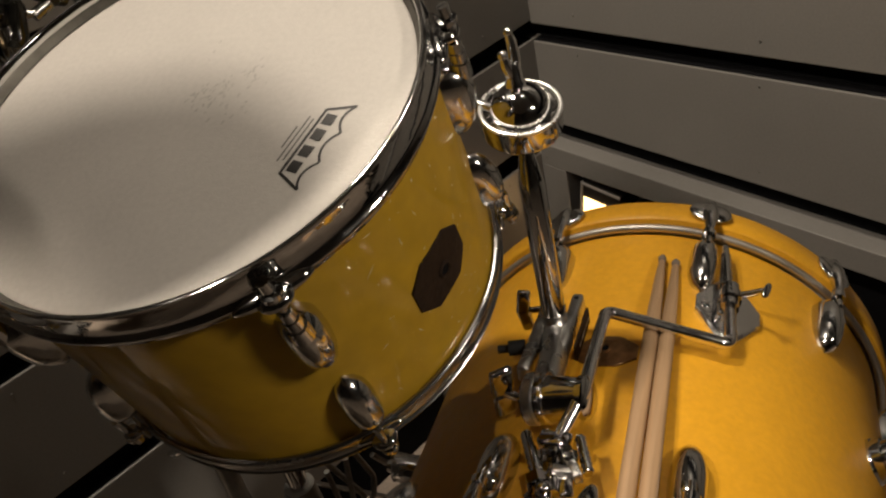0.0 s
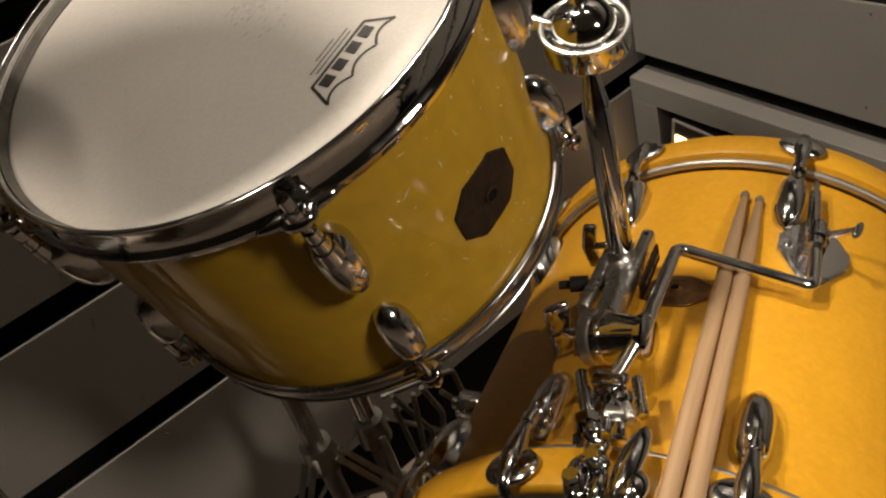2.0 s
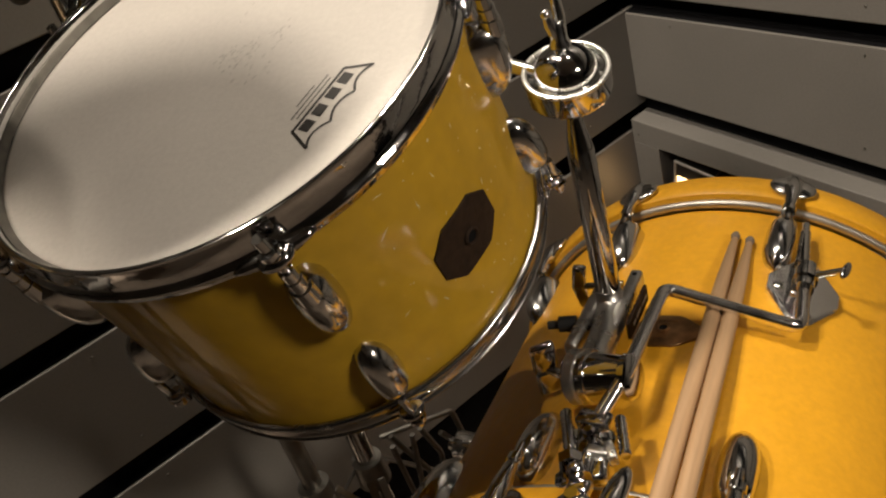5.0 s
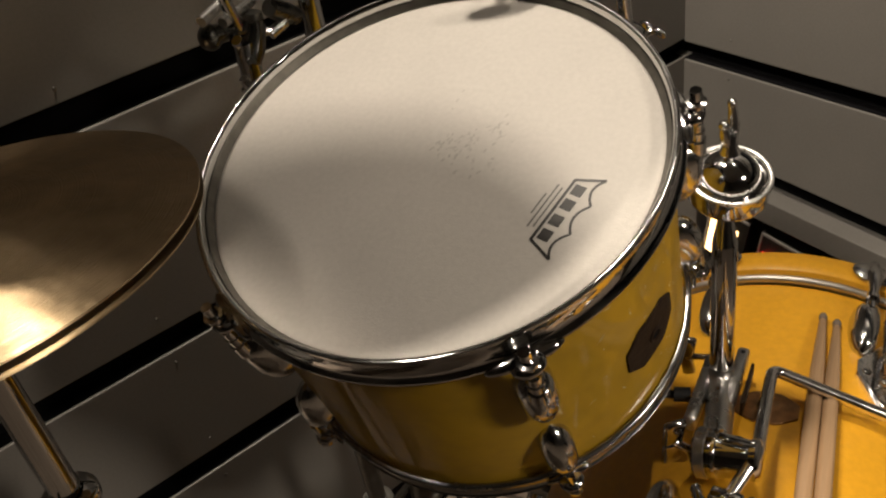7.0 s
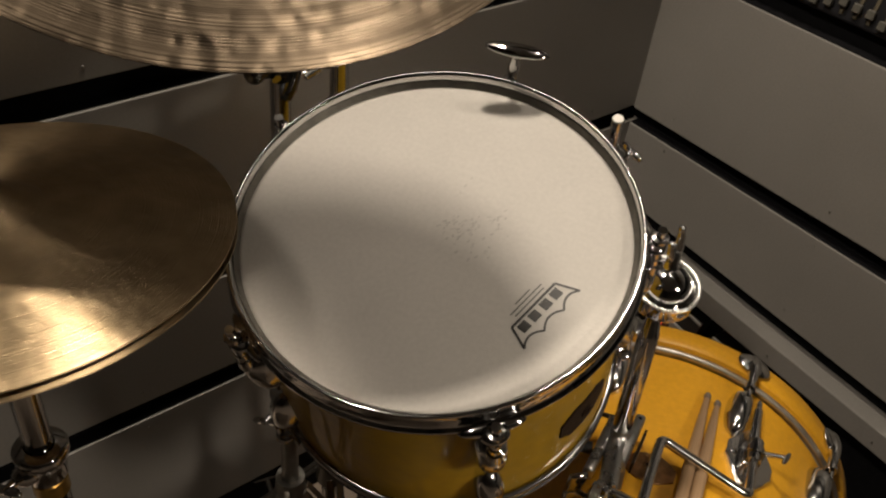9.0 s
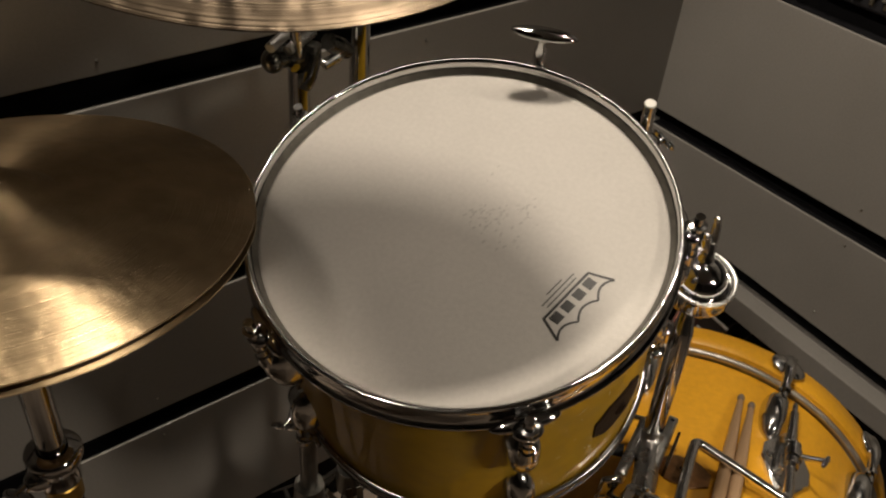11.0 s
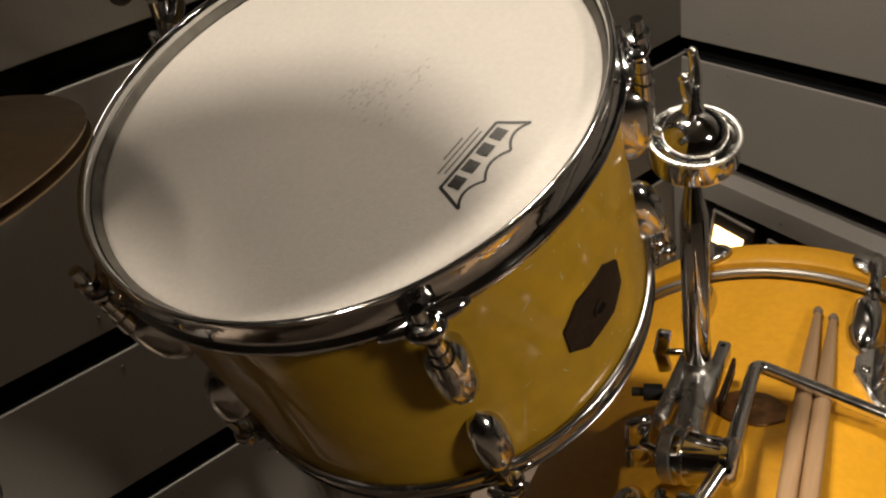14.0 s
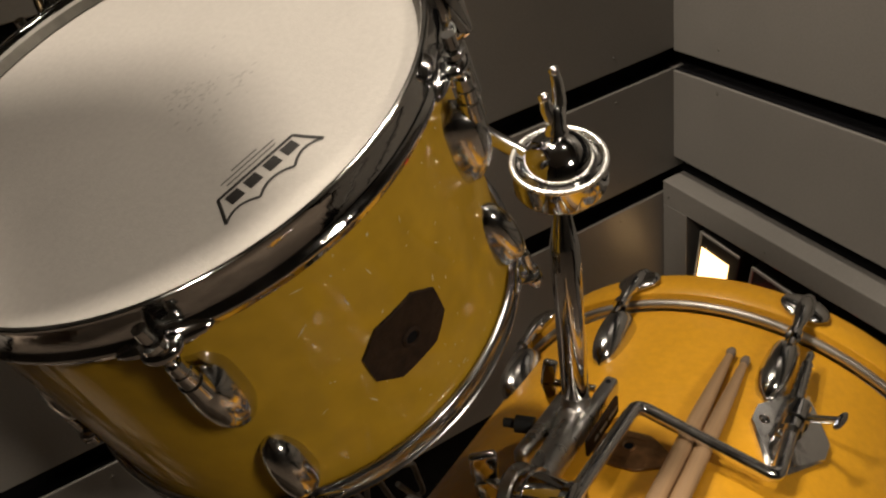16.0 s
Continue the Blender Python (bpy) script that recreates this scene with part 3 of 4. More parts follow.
# ---- bass drum fittings ----
def claw():
    """A hook over the hoop: a rounded ridge from the rod with a broad curved plate, turned down at its end."""
    plate = moved(ball((0, 0, 0), 0.0058, 0.0215, 0.0165, 32, 16), Matrix.Translation((0.2470, 0, 0.0215)))
    ridge = tube([(0.2500, 0, -0.020), (0.2508, 0, -0.012), (0.2512, 0, -0.003), (0.2508, 0, 0.006), (0.2500, 0, 0.016), (0.2490, 0, 0.026), (0.2474, 0, 0.035), (0.2430, 0, 0.0405), (0.2370, 0, 0.0415)], [0.0042, 0.0052, 0.0062, 0.0078, 0.0084, 0.0074, 0.0060, 0.0048, 0.0036], 20)
    return merge(ridge, plate)


BASS_LUG = lug_body(-0.022, -0.093, BR - 0.0005, 0.0140, 0.026)
LUG_ANGLES = [14.6, -20.8, 47.0, -51.0] + [47.0 + 37.4 * k for k in range(1, 7)]
b_lug = part("lug", BASS_LUG, LUGCHROME, bass, "chrome drop-shaped lug", m=pose(0, 0, 0, 0, 0, 90 + 14.6))
b_rod = part("tension_rod", merge(tube([(0.2495, 0, -0.040), (0.2510, 0, -0.002)], 0.0033, 10), tube([(0.2495, 0, -0.027), (0.2498, 0, -0.020)], 0.0066, 12), tube([(0.2500, 0, -0.016), (0.2502, 0, -0.012)], 0.0052, 12)), CHROME, bass, m=pose(0, 0, 0, 0, 0, 90 + 14.6))
b_claw = part("claw_hook", claw(), LUGCHROME, bass, "chrome claw hook over the hoop", m=pose(0, 0, 0, 0, 0, 90 + 14.6))
FLIP = Matrix.Translation((0, 0, -BL)) @ pose(0, 0, 0, 180, 0, 0)
for k, ang in enumerate(LUG_ANGLES):
    a = 90 + ang
    if k:
        for src in (b_lug, b_rod, b_claw):
            put(src, bass, pose(0, 0, 0, 0, 0, a))
    for src, dz in ((b_lug, 0.010), (b_rod, 0.008), (b_claw, 0.004)):
        put(src, bass, pose(0, 0, 0, 0, 0, a + 1.2) @ FLIP @ pose(0, 0, dz))
b_badge = part("badge", octagon(BR, -0.194, 90 - 3.6, 0.0200, 6.8, 0.0085, 2.8, 0.002), COPPER, bass, "aged copper octagonal badge with a vent hole", smooth=False)
part("vent_ring", moved(spin([(0.0036, 0.0), (0.0056, 0.0), (0.0058, 0.0009), (0.0046, 0.0016), (0.0036, 0.001)], 20, closed=True), pose(0, 0, 0, 0, 0, 90 - 3.9) @ pose(BR + 0.0020, 0, -0.192, 0, 90, 0)), COPPER, b_badge)
part("vent_hole", moved(spin([(0.0, 0.0003), (0.0038, 0.0003)], 16), pose(0, 0, 0, 0, 0, 90 - 3.9) @ pose(BR + 0.0024, 0, -0.192, 0, 90, 0)), BLACK, b_badge)

for z0, a0, w0 in ((-0.1815, -3.6, 2.4), (-0.2045, -4.2, 1.6)):
    part("print_bar", octagon(BR + 0.0019, z0, 90 + a0, 0.0009, w0, 0.0009, w0 * 0.9, 0.0006), COPPER, b_badge, smooth=False)


def at_bass(along, ang, r):
    """A place over the bass drum's shell, in the world."""
    a = radians(90 + ang)
    return BASS @ Vector((r * math.cos(a), r * math.sin(a), along))


# diamond plate with a socket and a thumb screw
dia = part("socket_plate", octagon(BR + 0.0002, -0.113, 90 + 20.9, 0.0480, 7.2, 0.010, 1.4, 0.0055, 0.86), NUTCHROME, bass, "chrome diamond-shaped socket plate", smooth=False)
A_DIA = pose(0, 0, 0, 0, 0, 90 + 20.3)
part("socket", moved(merge(box(0.2315, 0.2415, -0.009, 0.009, -0.132, -0.092, 0.003), tube([(0.2446, 0, -0.128), (0.2446, 0, -0.096)], [0.0085, 0.0085], 16), tube([(0.2446, 0, -0.117), (0.2446, 0, -0.107)], 0.0104, 16)), A_DIA), CHROME, dia)
part("thumb_screw", moved(merge(tube([(0.249, 0.004, -0.112), (0.265, 0.024, -0.114)], 0.0030, 10), moved(ball((0, 0, 0), 0.0026, 0.0045, 0.0095), Matrix.Translation((0.2655, 0.0255, -0.114)) @ pose(0, 0, 0, 0, 20, 50))), A_DIA), CHROME, dia, "small chrome thumb screw")
for x, z in ((0.0, -0.152), (-0.018, -0.117)):
    part("bolt", moved(ball((0.2327, x, z), 0.003, 0.0046, 0.0046), A_DIA), CHROME, dia)

# bent rod, from the socket over to the holder's barrel
rod_pts = [at_bass(-0.120, 20.3, 0.2446), at_bass(-0.178, 21.0, 0.2450), Vector((-0.549, -0.527, 0.621)), Vector((-0.655, -0.583, 0.645)), at_bass(-0.333, -5.6, 0.262)]
tagged(link("bent_rod", tube(bend(rod_pts, 0.010), 0.0054, 14), NUTCHROME), "bent chrome accessory rod clamped over the bass drum", "rod")
STEM = [at_bass(-0.030 - 0.0036 * k, 18.7 + 0.04 * k, 0.2450) for k in range(20)]
stem = tagged(link("threaded_stem", tube(STEM, [0.0024, 0.0034, 0.0034, 0.0034] + [(0.0050 if k % 2 else 0.0036) + 0.00011 * k for k in range(16)], 14), CHROME), "ribbed chrome stem in the socket plate", "stem")

# ---- tom holder: post with dished top, wing nut, fork and barrel ----
holder = thing("tom_holder", "chrome tom holder post with a dished top and wing nut", "tom holder", pose(-0.581, -0.497, 0.631))


def H(x, y, z):
    return Vector((x + 0.581, y + 0.497, z - 0.631))


up = (H(-0.570, -0.484, 0.800) - H(-0.581, -0.497, 0.631)).normalized()
UPM = rot_to(up)
foot = H(-0.584, -0.500, 0.606)
part("post", moved(spin([(0.0, 0.0), (0.0094, 0.0), (0.0103, 0.002), (0.0103, 0.150), (0.0099, 0.153), (0.0058, 0.176), (0.0054, 0.180), (0.0054, 0.207), (0.0, 0.207)], 40), Matrix.Translation(foot) @ UPM), CHROME, holder)
cupm = Matrix.Translation(H(-0.5725, -0.4875, 0.813)) @ UPM
tiltm = Matrix.Translation(H(-0.5725, -0.4875, 0.813)) @ rot_to((-0.16, -0.22, 1.0)) @ Matrix.Diagonal((1.0, 1.0, 1.0, 1))
cup = part("cup", moved(spin([(0.0, -0.012), (0.006, -0.013), (0.026, -0.0122), (0.0304, -0.0105), (0.0314, -0.008), (0.0314, 0.0078), (0.0300, 0.0090), (0.0280, 0.0080), (0.0268, 0.0066), (0.0236, 0.0064), (0.0232, 0.0084), (0.0224, 0.0122), (0.0200, 0.0172), (0.0160, 0.0212), (0.0110, 0.0240), (0.0055, 0.0256), (0.0, 0.0260)], 72), tiltm), CHROME, holder, "dished chrome top with a mirror-bright dome")
# rim in paler, rougher chrome, so its colour carries the lamp's highlight all round
part("rim", moved(spin([(0.0312, 0.0074), (0.0319, 0.0086), (0.0316, 0.0100), (0.0302, 0.0108), (0.0286, 0.0104), (0.0277, 0.0090), (0.0279, 0.0076)], 72), tiltm), PALECHROME, cup, "worn rim with its highlight put into the paler metal")
NUTM = cupm @ pose(0, 0, 0, 0, 0, 35)
nut = part("wing_nut", moved(merge(spin([(0.0, 0.018), (0.0078, 0.018), (0.0078, 0.0270), (0.0062, 0.0300), (0.0062, 0.0400), (0.0050, 0.0430), (0.0, 0.0435)], 24), tube([(0.0020, 0, 0.0330), (0.0058, 0, 0.0420), (0.0068, 0, 0.0500)], [0.0046, 0.0044, 0.0032], 14), tube([(-0.0020, 0, 0.0340), (-0.0036, 0, 0.0470), (-0.0026, 0, 0.0580), (-0.0010, 0, 0.0650)], [0.0046, 0.0044, 0.0038, 0.0028], 14), ball((0.0070, 0, 0.0500), 0.0042, 0.0040, 0.0040), ball((-0.0010, 0, 0.0650), 0.0036, 0.0034, 0.0036)), NUTM), NUTCHROME, holder, "worn chrome wing nut")
part("arm", tube([H(-0.576, -0.480, 0.818), H(-0.5845, -0.470, 0.8215), H(-0.588, -0.453, 0.8245), H(-0.592, -0.425, 0.8290)], 0.0054, 16), NUTCHROME, holder, "bright round arm to the tom")
# fork
for a, b in ((H(-0.553, -0.499, 0.617), H(-0.632, -0.535, 0.620)), (H(-0.580, -0.484, 0.616), H(-0.640, -0.511, 0.619))):
    d = (b - a).normalized()
    sd = d.cross(Vector((0, 0, 1))).normalized()
    tm = Matrix((d, sd, d.cross(sd) * -1)).transposed().to_4x4()
    part("fork_bar", moved(box(-0.010, (b - a).length + 0.008, -0.0054, 0.0054, -0.0080, 0.0080, 0.0034, 3), Matrix.Translation(a) @ tm), STEEL, holder, "dull flat fork bar")
part("tongue", tube([H(-0.5825, -0.4985, 0.630), H(-0.5850, -0.5005, 0.621), H(-0.592, -0.505, 0.616), H(-0.604, -0.513, 0.616), H(-0.622, -0.526, 0.620), H(-0.640, -0.537, 0.626), H(-0.652, -0.545, 0.629)], [0.0106, 0.0116, 0.0122, 0.0120, 0.0118, 0.0118, 0.0118], 24), STEEL, holder, "dull tapered tongue below the post")
fa, fb = H(-0.553, -0.499, 0.617), H(-0.645, -0.541, 0.620)
part("bolt_hole", moved(spin([(0.0, 0.0), (0.0022, 0.0)], 14), Matrix.Translation(fa + Vector((0.002, 0.001, 0.0083)))), BLACK, holder)
fd = (fb - fa).normalized()
fs = fd.cross(Vector((0, 0, 1))).normalized()
PL = Matrix.Translation(fa.lerp(fb, 0.30) + fs * 0.0105 + Vector((0, 0, -0.003))) @ Matrix((fd, fs, fd.cross(fs) * -1)).transposed().to_4x4()
if (PL.to_3x3() @ Vector((0, 1, 0))).y > 0:
    PL = Matrix.Translation(fa.lerp(fb, 0.30) - fs * 0.0105 + Vector((0, 0, -0.003))) @ Matrix((fd, fs, fd.cross(fs) * -1)).transposed().to_4x4()
plate = part("name_plate", moved(box(-0.024, 0.028, -0.0014, 0.0014, -0.008, 0.008, 0.0008), PL), BADGE, holder, "dark name plate with pale marks", smooth=False)
for u, w in ((-0.013, 0.007), (0.003, 0.006), (0.015, 0.003)):
    part("print_bar", moved(box(u - w, u + w, -0.0018, 0.0018, -0.0015, 0.0012), PL), EDGE, plate, smooth=False)
part("fork_bolt", tube([H(-0.556, -0.489, 0.614), H(-0.576, -0.458, 0.612)], 0.0030, 10), CHROME, holder)
part("fork_wing", merge(moved(box(-0.0035, 0.0035, -0.006, 0.006, -0.004, 0.022, 0.0025), Matrix.Translation(H(-0.577, -0.456, 0.612)) @ pose(0, 0, 0, 10, 0, 40)), moved(box(-0.0035, 0.0035, -0.006, 0.006, -0.022, 0.004, 0.0025), Matrix.Translation(H(-0.577, -0.456, 0.612)) @ pose(0, 0, 0, -10, 0, 40))), CHROME, holder, "square wing bolt")
part("fork_nut", merge(tube([H(-0.618, -0.493, 0.618), H(-0.627, -0.482, 0.618)], 0.0066, 14), tube([H(-0.627, -0.482, 0.618), H(-0.633, -0.475, 0.618)], 0.0036, 10)), RUBBER, holder)
bl, br = H(-0.672, -0.536, 0.626), H(-0.652, -0.584, 0.637)
bd = (br - bl)
barrel = part("barrel", tube([bl, bl + bd * 0.08, bl + bd * 0.09, bl + bd * 0.30, bl + bd * 0.31, bl + bd * 0.36, bl + bd * 0.37, bl + bd * 0.90, bl + bd * 0.91, br, br + bd * 0.05], [0.010, 0.0160, 0.0190, 0.0190, 0.0180, 0.0180, 0.0188, 0.0150, 0.0168, 0.0168, 0.0130], 36), CHROME, holder, "stepped chrome barrel")
part("ring", tube([bl + bd * 0.12, bl + bd * 0.13, bl + bd * 0.27, bl + bd * 0.28], [0.0192, 0.0208, 0.0208, 0.0192], 36), STEEL, barrel, "dull bright ring")
part("ring", tube([bl + bd * 0.38, bl + bd * 0.39, bl + bd * 0.43, bl + bd * 0.44], [0.0186, 0.0204, 0.0202, 0.0184], 36), NUTCHROME, barrel)
wl = H(-0.680, -0.5235, 0.634)
part("barrel_wing", merge(tube([bl, wl], 0.0035, 10), moved(box(-0.003, 0.003, -0.0095, 0.0095, -0.002, 0.027, 0.0028), Matrix.Translation(wl) @ pose(0, 0, 0, 0, -8, 65)), moved(box(-0.003, 0.003, -0.0085, 0.0085, -0.028, -0.0022, 0.0028), Matrix.Translation(wl) @ pose(0, 0, 0, 0, -8, 65))), CHROME, holder, "chrome wing screw")

# clamp at the rear hoop that carries the rod
CLAMP_AT = at_bass(-0.375, -4.5, BR + 0.015)
CLAMP_UP = (at_bass(-0.375, -4.5, 1.0) - at_bass(-0.375, -4.5, 0.0)).normalized()
clamp = thing("hoop_clamp", "jumbled chrome clamp gripping the bass drum hoop", "clamp", Matrix.Translation(CLAMP_AT) @ rot_to(CLAMP_UP))
CM = clamp.matrix_basis.inverted()


def CL(along, ang, r):
    return CM @ at_bass(along, ang, r)


def slab(p, q, w0, w1, h0, h1, bevel=0.0025):
    """A tapered bar from p to q that lies flat on the drum."""
    d = q - p
    ln = d.length
    d = d.normalized()
    upv = Vector((0, 0, 1))
    sd = upv.cross(d).normalized()
    bm = box(0, ln, -1, 1, -1, 1)
    for v in bm.verts:
        t = v.co.x / ln
        v.co.y *= w0 + (w1 - w0) * t
        v.co.z *= h0 + (h1 - h0) * t
    bmesh.ops.bevel(bm, geom=bm.edges[:], offset=bevel, segments=2, affect="EDGES", profile=0.5)
    return moved(bm, Matrix.Translation(p) @ Matrix((d, sd, d.cross(sd))).transposed().to_4x4())


def screw_rod(p, q, r0, turns=9):
    n = turns * 2
    return tube([p.lerp(q, k / n) for k in range(n + 1)], [r0 if k % 2 else r0 * 0.78 for k in range(n + 1)], 10)


part("jaw", slab(CL(-0.334, -8.8, 0.262), CL(-0.339, -3.4, 0.262), 0.0070, 0.0070, 0.0055, 0.0055), CHROME, clamp, "flat chrome clamp block")
part("jaw", merge(slab(CL(-0.342, -6.8, 0.259), CL(-0.390, -4.6, 0.259), 0.0080, 0.0055, 0.0050, 0.0060), slab(CL(-0.342, -4.6, 0.257), CL(-0.386, -2.6, 0.257), 0.0040, 0.0060, 0.0040, 0.0050)), CHROME, clamp)
BASIS = CM.to_3x3() @ BASS.to_3x3() @ pose(0, 0, 0, 0, 0, -4).to_3x3()


def drop(al, an, r, long, wide, high, turn=0.0):
    """A rounded piece lying along the drum."""
    m = (BASIS @ pose(0, 0, 0, 0, turn, 0).to_3x3()).to_4x4()
    return ball(CL(al, an, r), wide, high, long, 16, 10, m)


part("jaw", merge(slab(CL(-0.396, -6.2, 0.262), CL(-0.398, -2.8, 0.262), 0.0050, 0.0055, 0.0040, 0.0045), drop(-0.420, -6.2, 0.257, 0.019, 0.0095, 0.0085, 8), drop(-0.424, -2.9, 0.256, 0.017, 0.0070, 0.0085), drop(-0.408, -4.6, 0.260, 0.008, 0.0120, 0.0060)), CHROME, clamp)
part("jaw_bolt", merge(tube([CL(-0.410, -4.4, 0.262), CL(-0.410, -4.4, 0.272)], 0.0050, 6), tube([CL(-0.426, -6.3, 0.262), CL(-0.426, -6.3, 0.270)], 0.0056, 6), tube([CL(-0.386, -8.4, 0.258), CL(-0.394, -7.6, 0.262)], 0.0040, 8)), CHROME, clamp, smooth=False)
part("link_plate", merge(slab(CL(-0.346, -8.9, 0.257), CL(-0.366, -7.4, 0.258), 0.0032, 0.0040, 0.0060, 0.0050, 0.0012), slab(CL(-0.350, -3.6, 0.262), CL(-0.372, -1.0, 0.262), 0.0030, 0.0034, 0.0055, 0.0045, 0.0012), slab(CL(-0.366, -5.2, 0.264), CL(-0.366, -1.6, 0.262), 0.0036, 0.0030, 0.0030, 0.0030, 0.0010)), STEEL, clamp)
part("clamp_screw", screw_rod(CL(-0.328, -11.4, 0.262), CL(-0.376, -7.0, 0.264), 0.0052), CHROME, clamp, "threaded chrome screw")
part("clamp_screw", screw_rod(CL(-0.334, -2.2, 0.264), CL(-0.366, 0.3, 0.262), 0.0046, 7), CHROME, clamp, "threaded chrome screw")
part("nut", tube([CL(-0.374, -7.4, 0.264), CL(-0.382, -6.7, 0.264)], 0.0088, 6), CHROME, clamp, smooth=False)
part("nut", merge(tube([CL(-0.357, -2.9, 0.256), CL(-0.357, -2.9, 0.270)], 0.0066, 6), tube([CL(-0.357, -2.9, 0.268), CL(-0.357, -2.9, 0.276)], [0.0040, 0.0036], 10)), CHROME, clamp, smooth=False)
part("screw_knob", merge(tube([CL(-0.384, -6.2, 0.262), CL(-0.392, -4.4, 0.263)], [0.0062, 0.0072], 14), ball(CL(-0.386, -5.6, 0.266), 0.0062)), CHROME, clamp)
part("bolt", tube([CL(-0.352, -5.8, 0.245), CL(-0.352, -5.8, 0.268), CL(-0.352, -5.8, 0.270)], [0.0046, 0.0046, 0.003], 6), CHROME, clamp, smooth=False)
part("thumb_lever", merge(drop(-0.406, 0.6, 0.264, 0.030, 0.0085, 0.0060, -7), drop(-0.424, 1.6, 0.262, 0.014, 0.0105, 0.0060, -7)), CHROME, clamp, "leaf-shaped chrome lever")

# ---- sticks ----
def stick(tip, direction):
    d = Vector(direction).normalized()
    th = thing("drumstick", "pale hickory drumstick lying on the bass drum", "drumstick", Matrix.Translation(tip) @ rot_to(-d, (0.3, 0.5, 1)), "pair of drumsticks")
    L = 0.405
    part("shaft", spin([(0.0030, -0.011), (0.0036, -0.020), (0.0050, -0.055), (0.0062, -0.095), (0.0066, -0.12), (0.0066, -L + 0.004), (0.0056, -L), (0.0, -L)], 20), WOOD, th)
    part("tip", spin([(0.0, 0.0), (0.0028, -0.0012), (0.0041, -0.005), (0.0038, -0.009), (0.0030, -0.0115)], 16), TIPWOOD, th, "worn greyish tip")
    return th


t1, e1_ = at_bass(-0.0495, 5.1, 0.2335), at_bass(-0.395, 6.0, 0.2508)
t2, e2_ = at_bass(-0.0545, 8.3, 0.2335), at_bass(-0.395, 9.3, 0.2508)
stick(t1, e1_ - t1)
stick(t2, e2_ - t2)


# ---- stands ----
def tripod(th, x, y, hub_z, spread, turn, foot_r=0.011, brace_z=None):
    """Three folding legs with braces round a post at (x, y), in the thing's own frame."""
    for k in range(3):
        a = radians(turn + 120 * k)
        c, s_ = math.cos(a), math.sin(a)
        top = Vector((x + 0.02 * c, y + 0.02 * s_, hub_z))
        toe = Vector((x + spread * c, y + spread * s_, FLOOR + 0.016))
        for off in (-0.007, 0.007):
            o = Vector((-s_ * off, c * off, 0))
            part("leg_strap", moved(box(0, (toe - top).length, -0.0012, 0.0012, -0.0048, 0.0048, 0.0008, 1), Matrix.Translation(top + o) @ rot_to(toe - top).to_3x3().to_4x4() @ pose(0, 0, 0, 0, -90, 0)), DULLSTRAP, th, smooth=False)
        mid = top.lerp(toe, 0.55)
        part("brace", tube([(x + 0.016 * c, y + 0.016 * s_, hub_z * 0.30 + 0.09), mid], 0.0036, 8), DULLSTRAP, th)
        part("rubber_foot", tube([toe + Vector((0, 0, 0.012)), toe + Vector((0.01 * c, 0.01 * s_, -0.016))], [0.009, 0.012], 12), RUBBER, th)
    part("hub", tube([(x, y, hub_z - 0.018), (x, y, hub_z + 0.020)], [0.021, 0.019], 20), DULLSTRAP, th)
    part("hub", tube([(x, y, hub_z * 0.30 + 0.076), (x, y, hub_z * 0.30 + 0.102)], 0.019, 20), DULLSTRAP, th)


def collar(th, x, y, z, r):
    c = part("collar", moved(spin([(r, -0.030), (r + 0.0045, -0.029), (r + 0.0055, -0.012), (r + 0.0085, -0.004), (r + 0.0110, 0.002), (r + 0.0110, 0.009), (r + 0.0085, 0.012), (r, 0.013)], 32), pose(x, y, z)), CHROME, th, "chrome height collar")
    part("boss", moved(ball((0, 0, 0), 0.013, 0.011, 0.012), pose(x - r - 0.004, y - 0.007, z - 0.010)), CHROME, c)
    w = Matrix.Translation((x - r - 0.024, y - 0.012, z - 0.014))
    part("wing_screw", merge(tube([(x - r - 0.004, y - 0.004, z - 0.010), (x - r - 0.026, y - 0.012, z - 0.014)], 0.0045, 10), moved(ball((0, 0, 0.011), 0.005, 0.0045, 0.015), w @ pose(0, 0, 0, 60, 0, 20)), moved(ball((0, 0, -0.011), 0.005, 0.0045, 0.015), w @ pose(0, 0, 0, 60, 0, 20))), CHROME, c)


BRASS = mat("worn_brass_sleeve", (0.42, 0.27, 0.07), 0.3, 1.0, spread=0.2, scale=80)
hat_stand = thing("hi_hat_stand", "chrome hi-hat stand with collar and wing screw", "cymbal stand", pose(-1.073, -0.225, 0))
part("upper_tube", tube([(0, 0, 0.60), (0, 0, 0.872)], 0.0125, 24), CHROME, hat_stand)
part("lower_tube", tube([(0, 0, 0.14), (0, 0, 0.625)], 0.0150, 24), CHROME, hat_stand)
part("sleeve", tube([(0, 0, 0.600), (0, 0, 0.618)], 0.0165, 24), BRASS, hat_stand, "worn brass-coloured sleeve")
part("cup_seat", spin([(0.0, 0.868), (0.020, 0.870), (0.022, 0.876), (0.012, 0.883), (0.0, 0.884)], 24), CHROME, hat_stand)
part("pull_rod", tube([(0.006, -0.008, 0.87), (0.006, -0.008, 1.02)], 0.0032, 10), CHROME, hat_stand)
collar(hat_stand, 0, 0, 0.652, 0.0135)
tripod(hat_stand, 0, 0, 0.36, 0.27, 20)

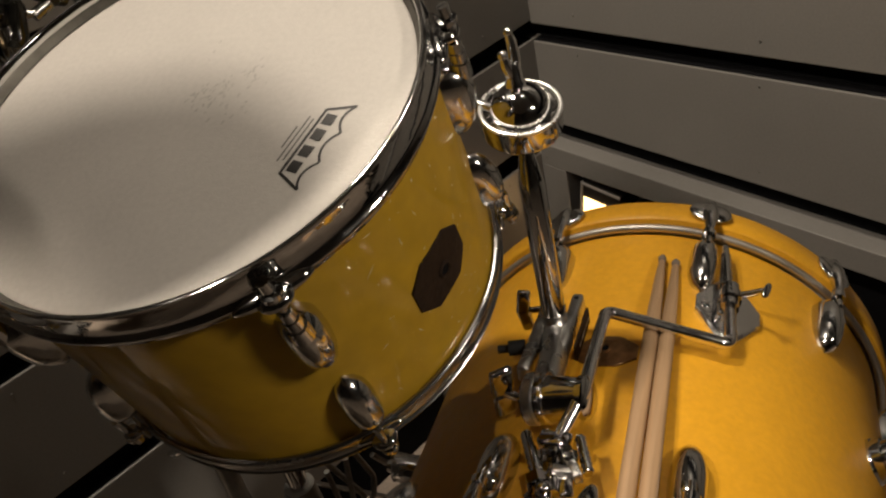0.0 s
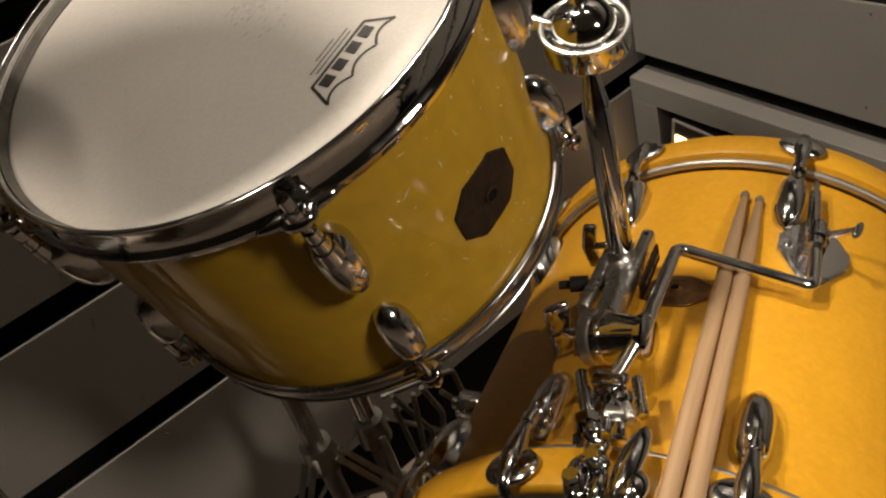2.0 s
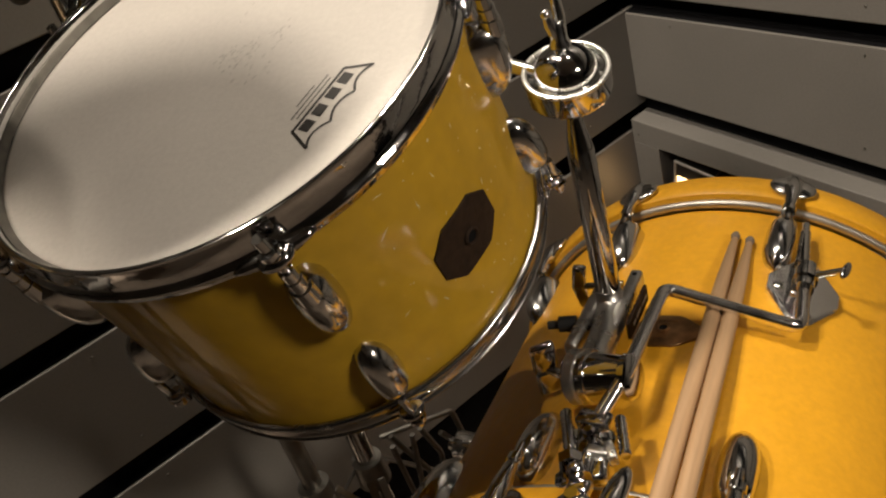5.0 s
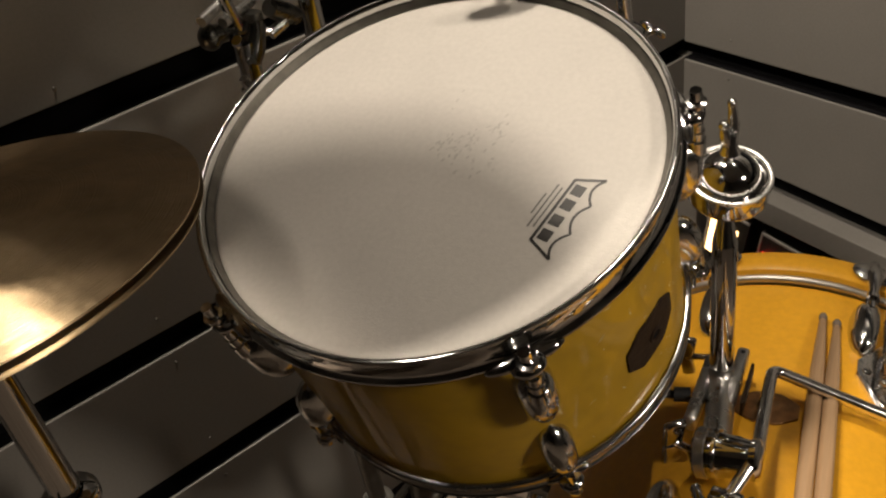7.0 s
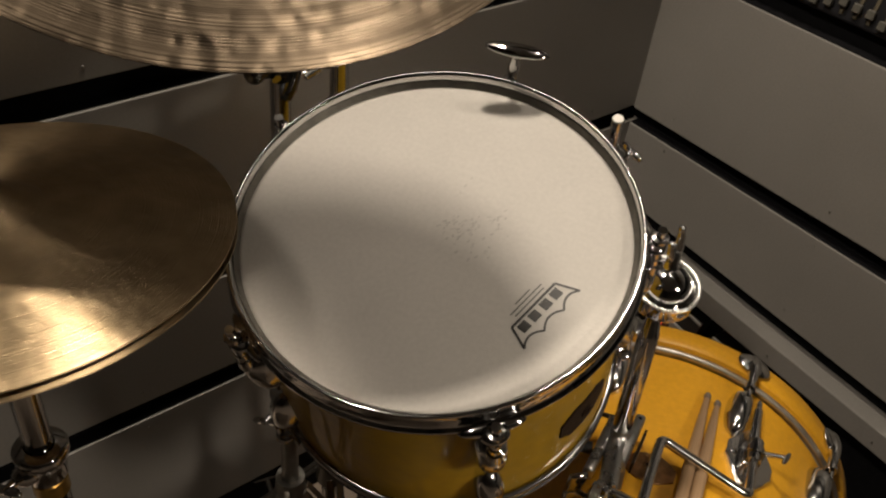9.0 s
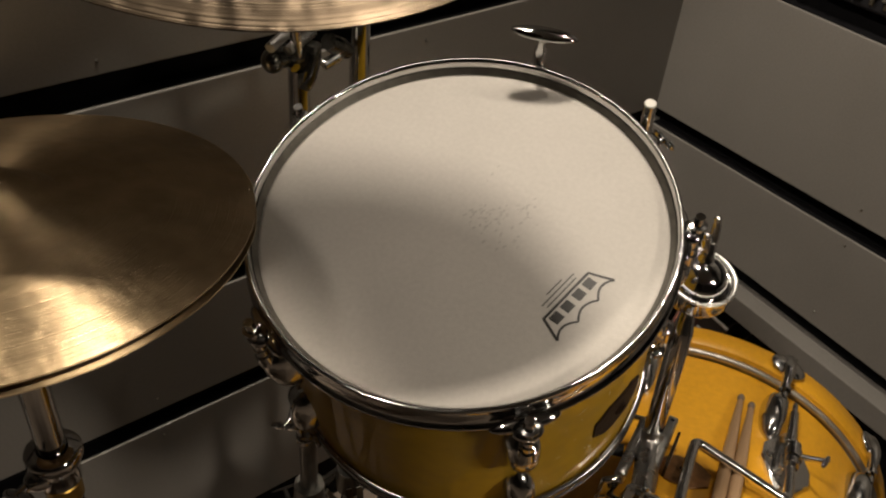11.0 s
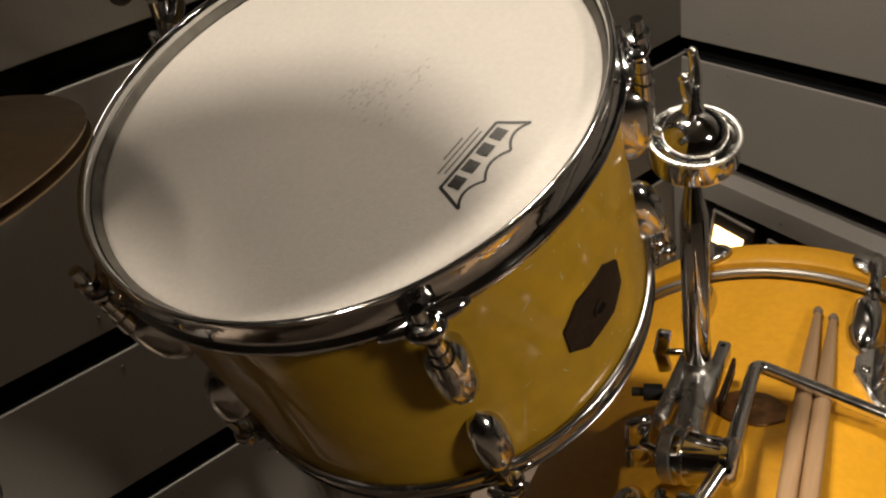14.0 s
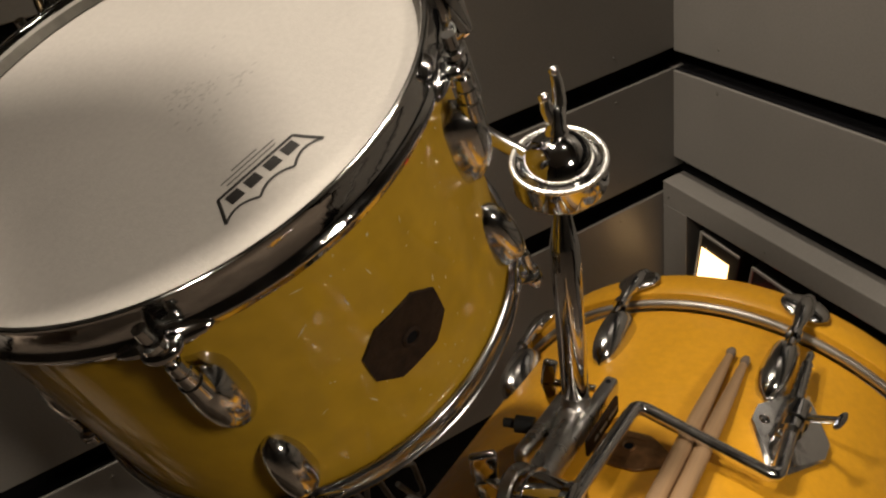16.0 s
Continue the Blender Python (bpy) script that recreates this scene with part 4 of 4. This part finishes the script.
stand = thing("cymbal_stand", "chrome crash cymbal stand with tilter and tripod", "cymbal stand", pose(-0.797, -0.186, 0))
part("tube", tube([(0, 0, 0.14), (0, 0, 0.52)], 0.0110, 24), DULLSTRAP, stand)
part("clamp_block", box(-0.016, 0.010, -0.016, 0.004, 0.326, 0.352, 0.003), mat("pale_block", (0.55, 0.52, 0.46), 0.45, spread=0.1), stand, "small pale clamp block")
part("tube", tube([(0, 0, 0.50), (0, 0, 0.942)], 0.0095, 24), CHROME, stand)
collar(stand, 0, 0, 0.52, 0.0110)
tripod(stand, 0, 0, 0.34, 0.25, 75)
tilt = part("tilter", merge(tube([(0.0, 0.0, 0.925), (0.006, 0.0, 0.934), (0.012, 0.0, 0.950), (0.014, 0.0, 0.962)], [0.0105, 0.0110, 0.0095, 0.0080], 16), tube([(-0.026, -0.006, 0.9590), (-0.004, 0.0, 0.9530), (0.020, 0.004, 0.9450)], [0.0080, 0.0066, 0.0072], 14), ball((-0.027, -0.004, 0.9570), 0.0095, 0.0100, 0.0105), tube([(0.030, 0.0, 0.9600), (0.046, 0.008, 0.9480), (0.057, 0.010, 0.9400)], [0.0075, 0.0090, 0.0070], 14)), DARKMETAL, stand, "dark worn ratchet tilter")
part("tilter_bar", tube([(-0.033, -0.012, 0.9735), (-0.002, 0.006, 0.9770)], [0.0044, 0.0044], 12), STEEL, tilt, "dull round bar")
part("tilter_bar", tube([(-0.016, -0.010, 0.9660), (0.021, 0.010, 0.9670)], [0.0044, 0.0044], 12), STEEL, tilt, "dull round bar")
part("tilter_wing", merge(tube([(0.020, 0.002, 0.9420), (0.030, 0.0, 0.9405)], 0.0034, 10), tube([(0.025, 0.0, 0.9390), (0.041, 0.0, 0.9435)], [0.0052, 0.0042], 12)), STEEL, tilt)
part("tilter_bolt", tube([(-0.010, -0.012, 0.9500), (-0.010, 0.012, 0.9560)], 0.0048, 6), CHROME, tilt, smooth=False)
part("boom", tube([(0.0, 0.0, 0.952), tuple(Vector((-0.908, -0.332, 1.250)) - Vector((-0.797, -0.186, 0)))], 0.0052, 12), CHROME, stand)
cs = CRASH @ Vector((0, 0, 0))
cn = (CRASH.to_3x3() @ Vector((0, 0, 1)))
part("cymbal_seat", tube([cs - Vector((-0.797, -0.186, 0)) - cn * 0.02, cs - Vector((-0.797, -0.186, 0)) + cn * 0.085], 0.0048, 12), CHROME, stand)
part("felt", tube([cs - Vector((-0.797, -0.186, 0)) + cn * 0.044, cs - Vector((-0.797, -0.186, 0)) + cn * 0.058], 0.016, 20), mat("grey_felt", (0.05, 0.05, 0.05), 0.95, spread=0.2, scale=300), stand)

stand2 = thing("cymbal_stand", "plain chrome stand post behind the tom", "cymbal stand", pose(-0.722, -0.168, 0))
part("tube", tube([(0, 0, 0.14), (0, 0, 0.55)], 0.0125, 24), CHROME, stand2)
part("tube", tube([(0, 0, 0.53), (0, 0, 1.05)], 0.0095, 24), CHROME, stand2)
part("cap", ball((0, 0, 1.05), 0.0098, 0.0098, 0.006), CHROME, stand2)
collar(stand2, 0, 0, 0.55, 0.0110)
tripod(stand2, 0, 0, 0.30, 0.22, 10)

WIRES = [[(-0.632, -0.2, 0.307), (-0.613, -0.2, 0.269), (-0.602, -0.2, 0.271), (-0.608, -0.2, 0.325), (-0.700, -0.18, 0.345)],
         [(-0.668, -0.2, 0.335), (-0.680, -0.2, 0.249), (-0.690, -0.19, 0.15)],
         [(-0.655, -0.2, 0.335), (-0.640, -0.2, 0.276), (-0.647, -0.2, 0.249), (-0.700, -0.18, 0.15)],
         [(-0.697, -0.2, 0.340), (-0.693, -0.2, 0.242), (-0.700, -0.18, 0.16)],
         [(-0.690, -0.19, 0.345), (-0.661, -0.2, 0.258), (-0.690, -0.19, 0.20)]]
for w in WIRES:
    part("brace", tube(bend([Vector(p) - Vector((-0.722, -0.168, 0)) for p in w], 0.006, 4), 0.0036, 8), DULLSTRAP, stand2, "thin folded brace")
for th in (hat_stand, stand, stand2):
    th.matrix_basis.translation.z = FLOOR
    for c in th.children:
        c.matrix_basis = Matrix.Translation((0, 0, -FLOOR)) @ c.matrix_basis

# ---- bass drum spur at the side, resting on the carpet ----
for ang in (-84, 65):
    sp = part("spur_bracket", moved(merge(octagon(BR, -0.168, 0, 0.020, 4.6, 0.010, 2.4, 0.003), tube([(BR, 0, -0.168), (BR + 0.010, 0, -0.168), (BR + 0.011, 0, -0.168), (BR + 0.036, 0, -0.168), (BR + 0.038, 0, -0.168)], [0.0195, 0.0195, 0.0165, 0.0165, 0.0150], 28), tube([(BR + 0.037, 0, -0.168), (BR + 0.046, 0, -0.168)], [0.008, 0.007], 8)), pose(0, 0, 0, 0, 0, 90 + ang)), CHROME, bass, "chrome spur bracket")
    top_w = at_bass(-0.168, ang, BR + 0.024)
    lat = (at_bass(0, ang, 1.0) - at_bass(0, 0, 1.0))
    lat.z = 0
    toe_w = top_w + lat.normalized() * 0.07 + Vector((-0.07, -0.035, 0))
    toe_w.z = FLOOR + 0.012
    inv = BASS.inverted()
    part("spur_leg", tube([inv @ top_w, inv @ toe_w], 0.006, 12), CHROME, sp)
    part("spur_tip", tube([inv @ (toe_w + Vector((0, 0, 0.02))), inv @ (toe_w + Vector((0, 0, -0.012)))], [0.010, 0.012], 12), RUBBER, sp)
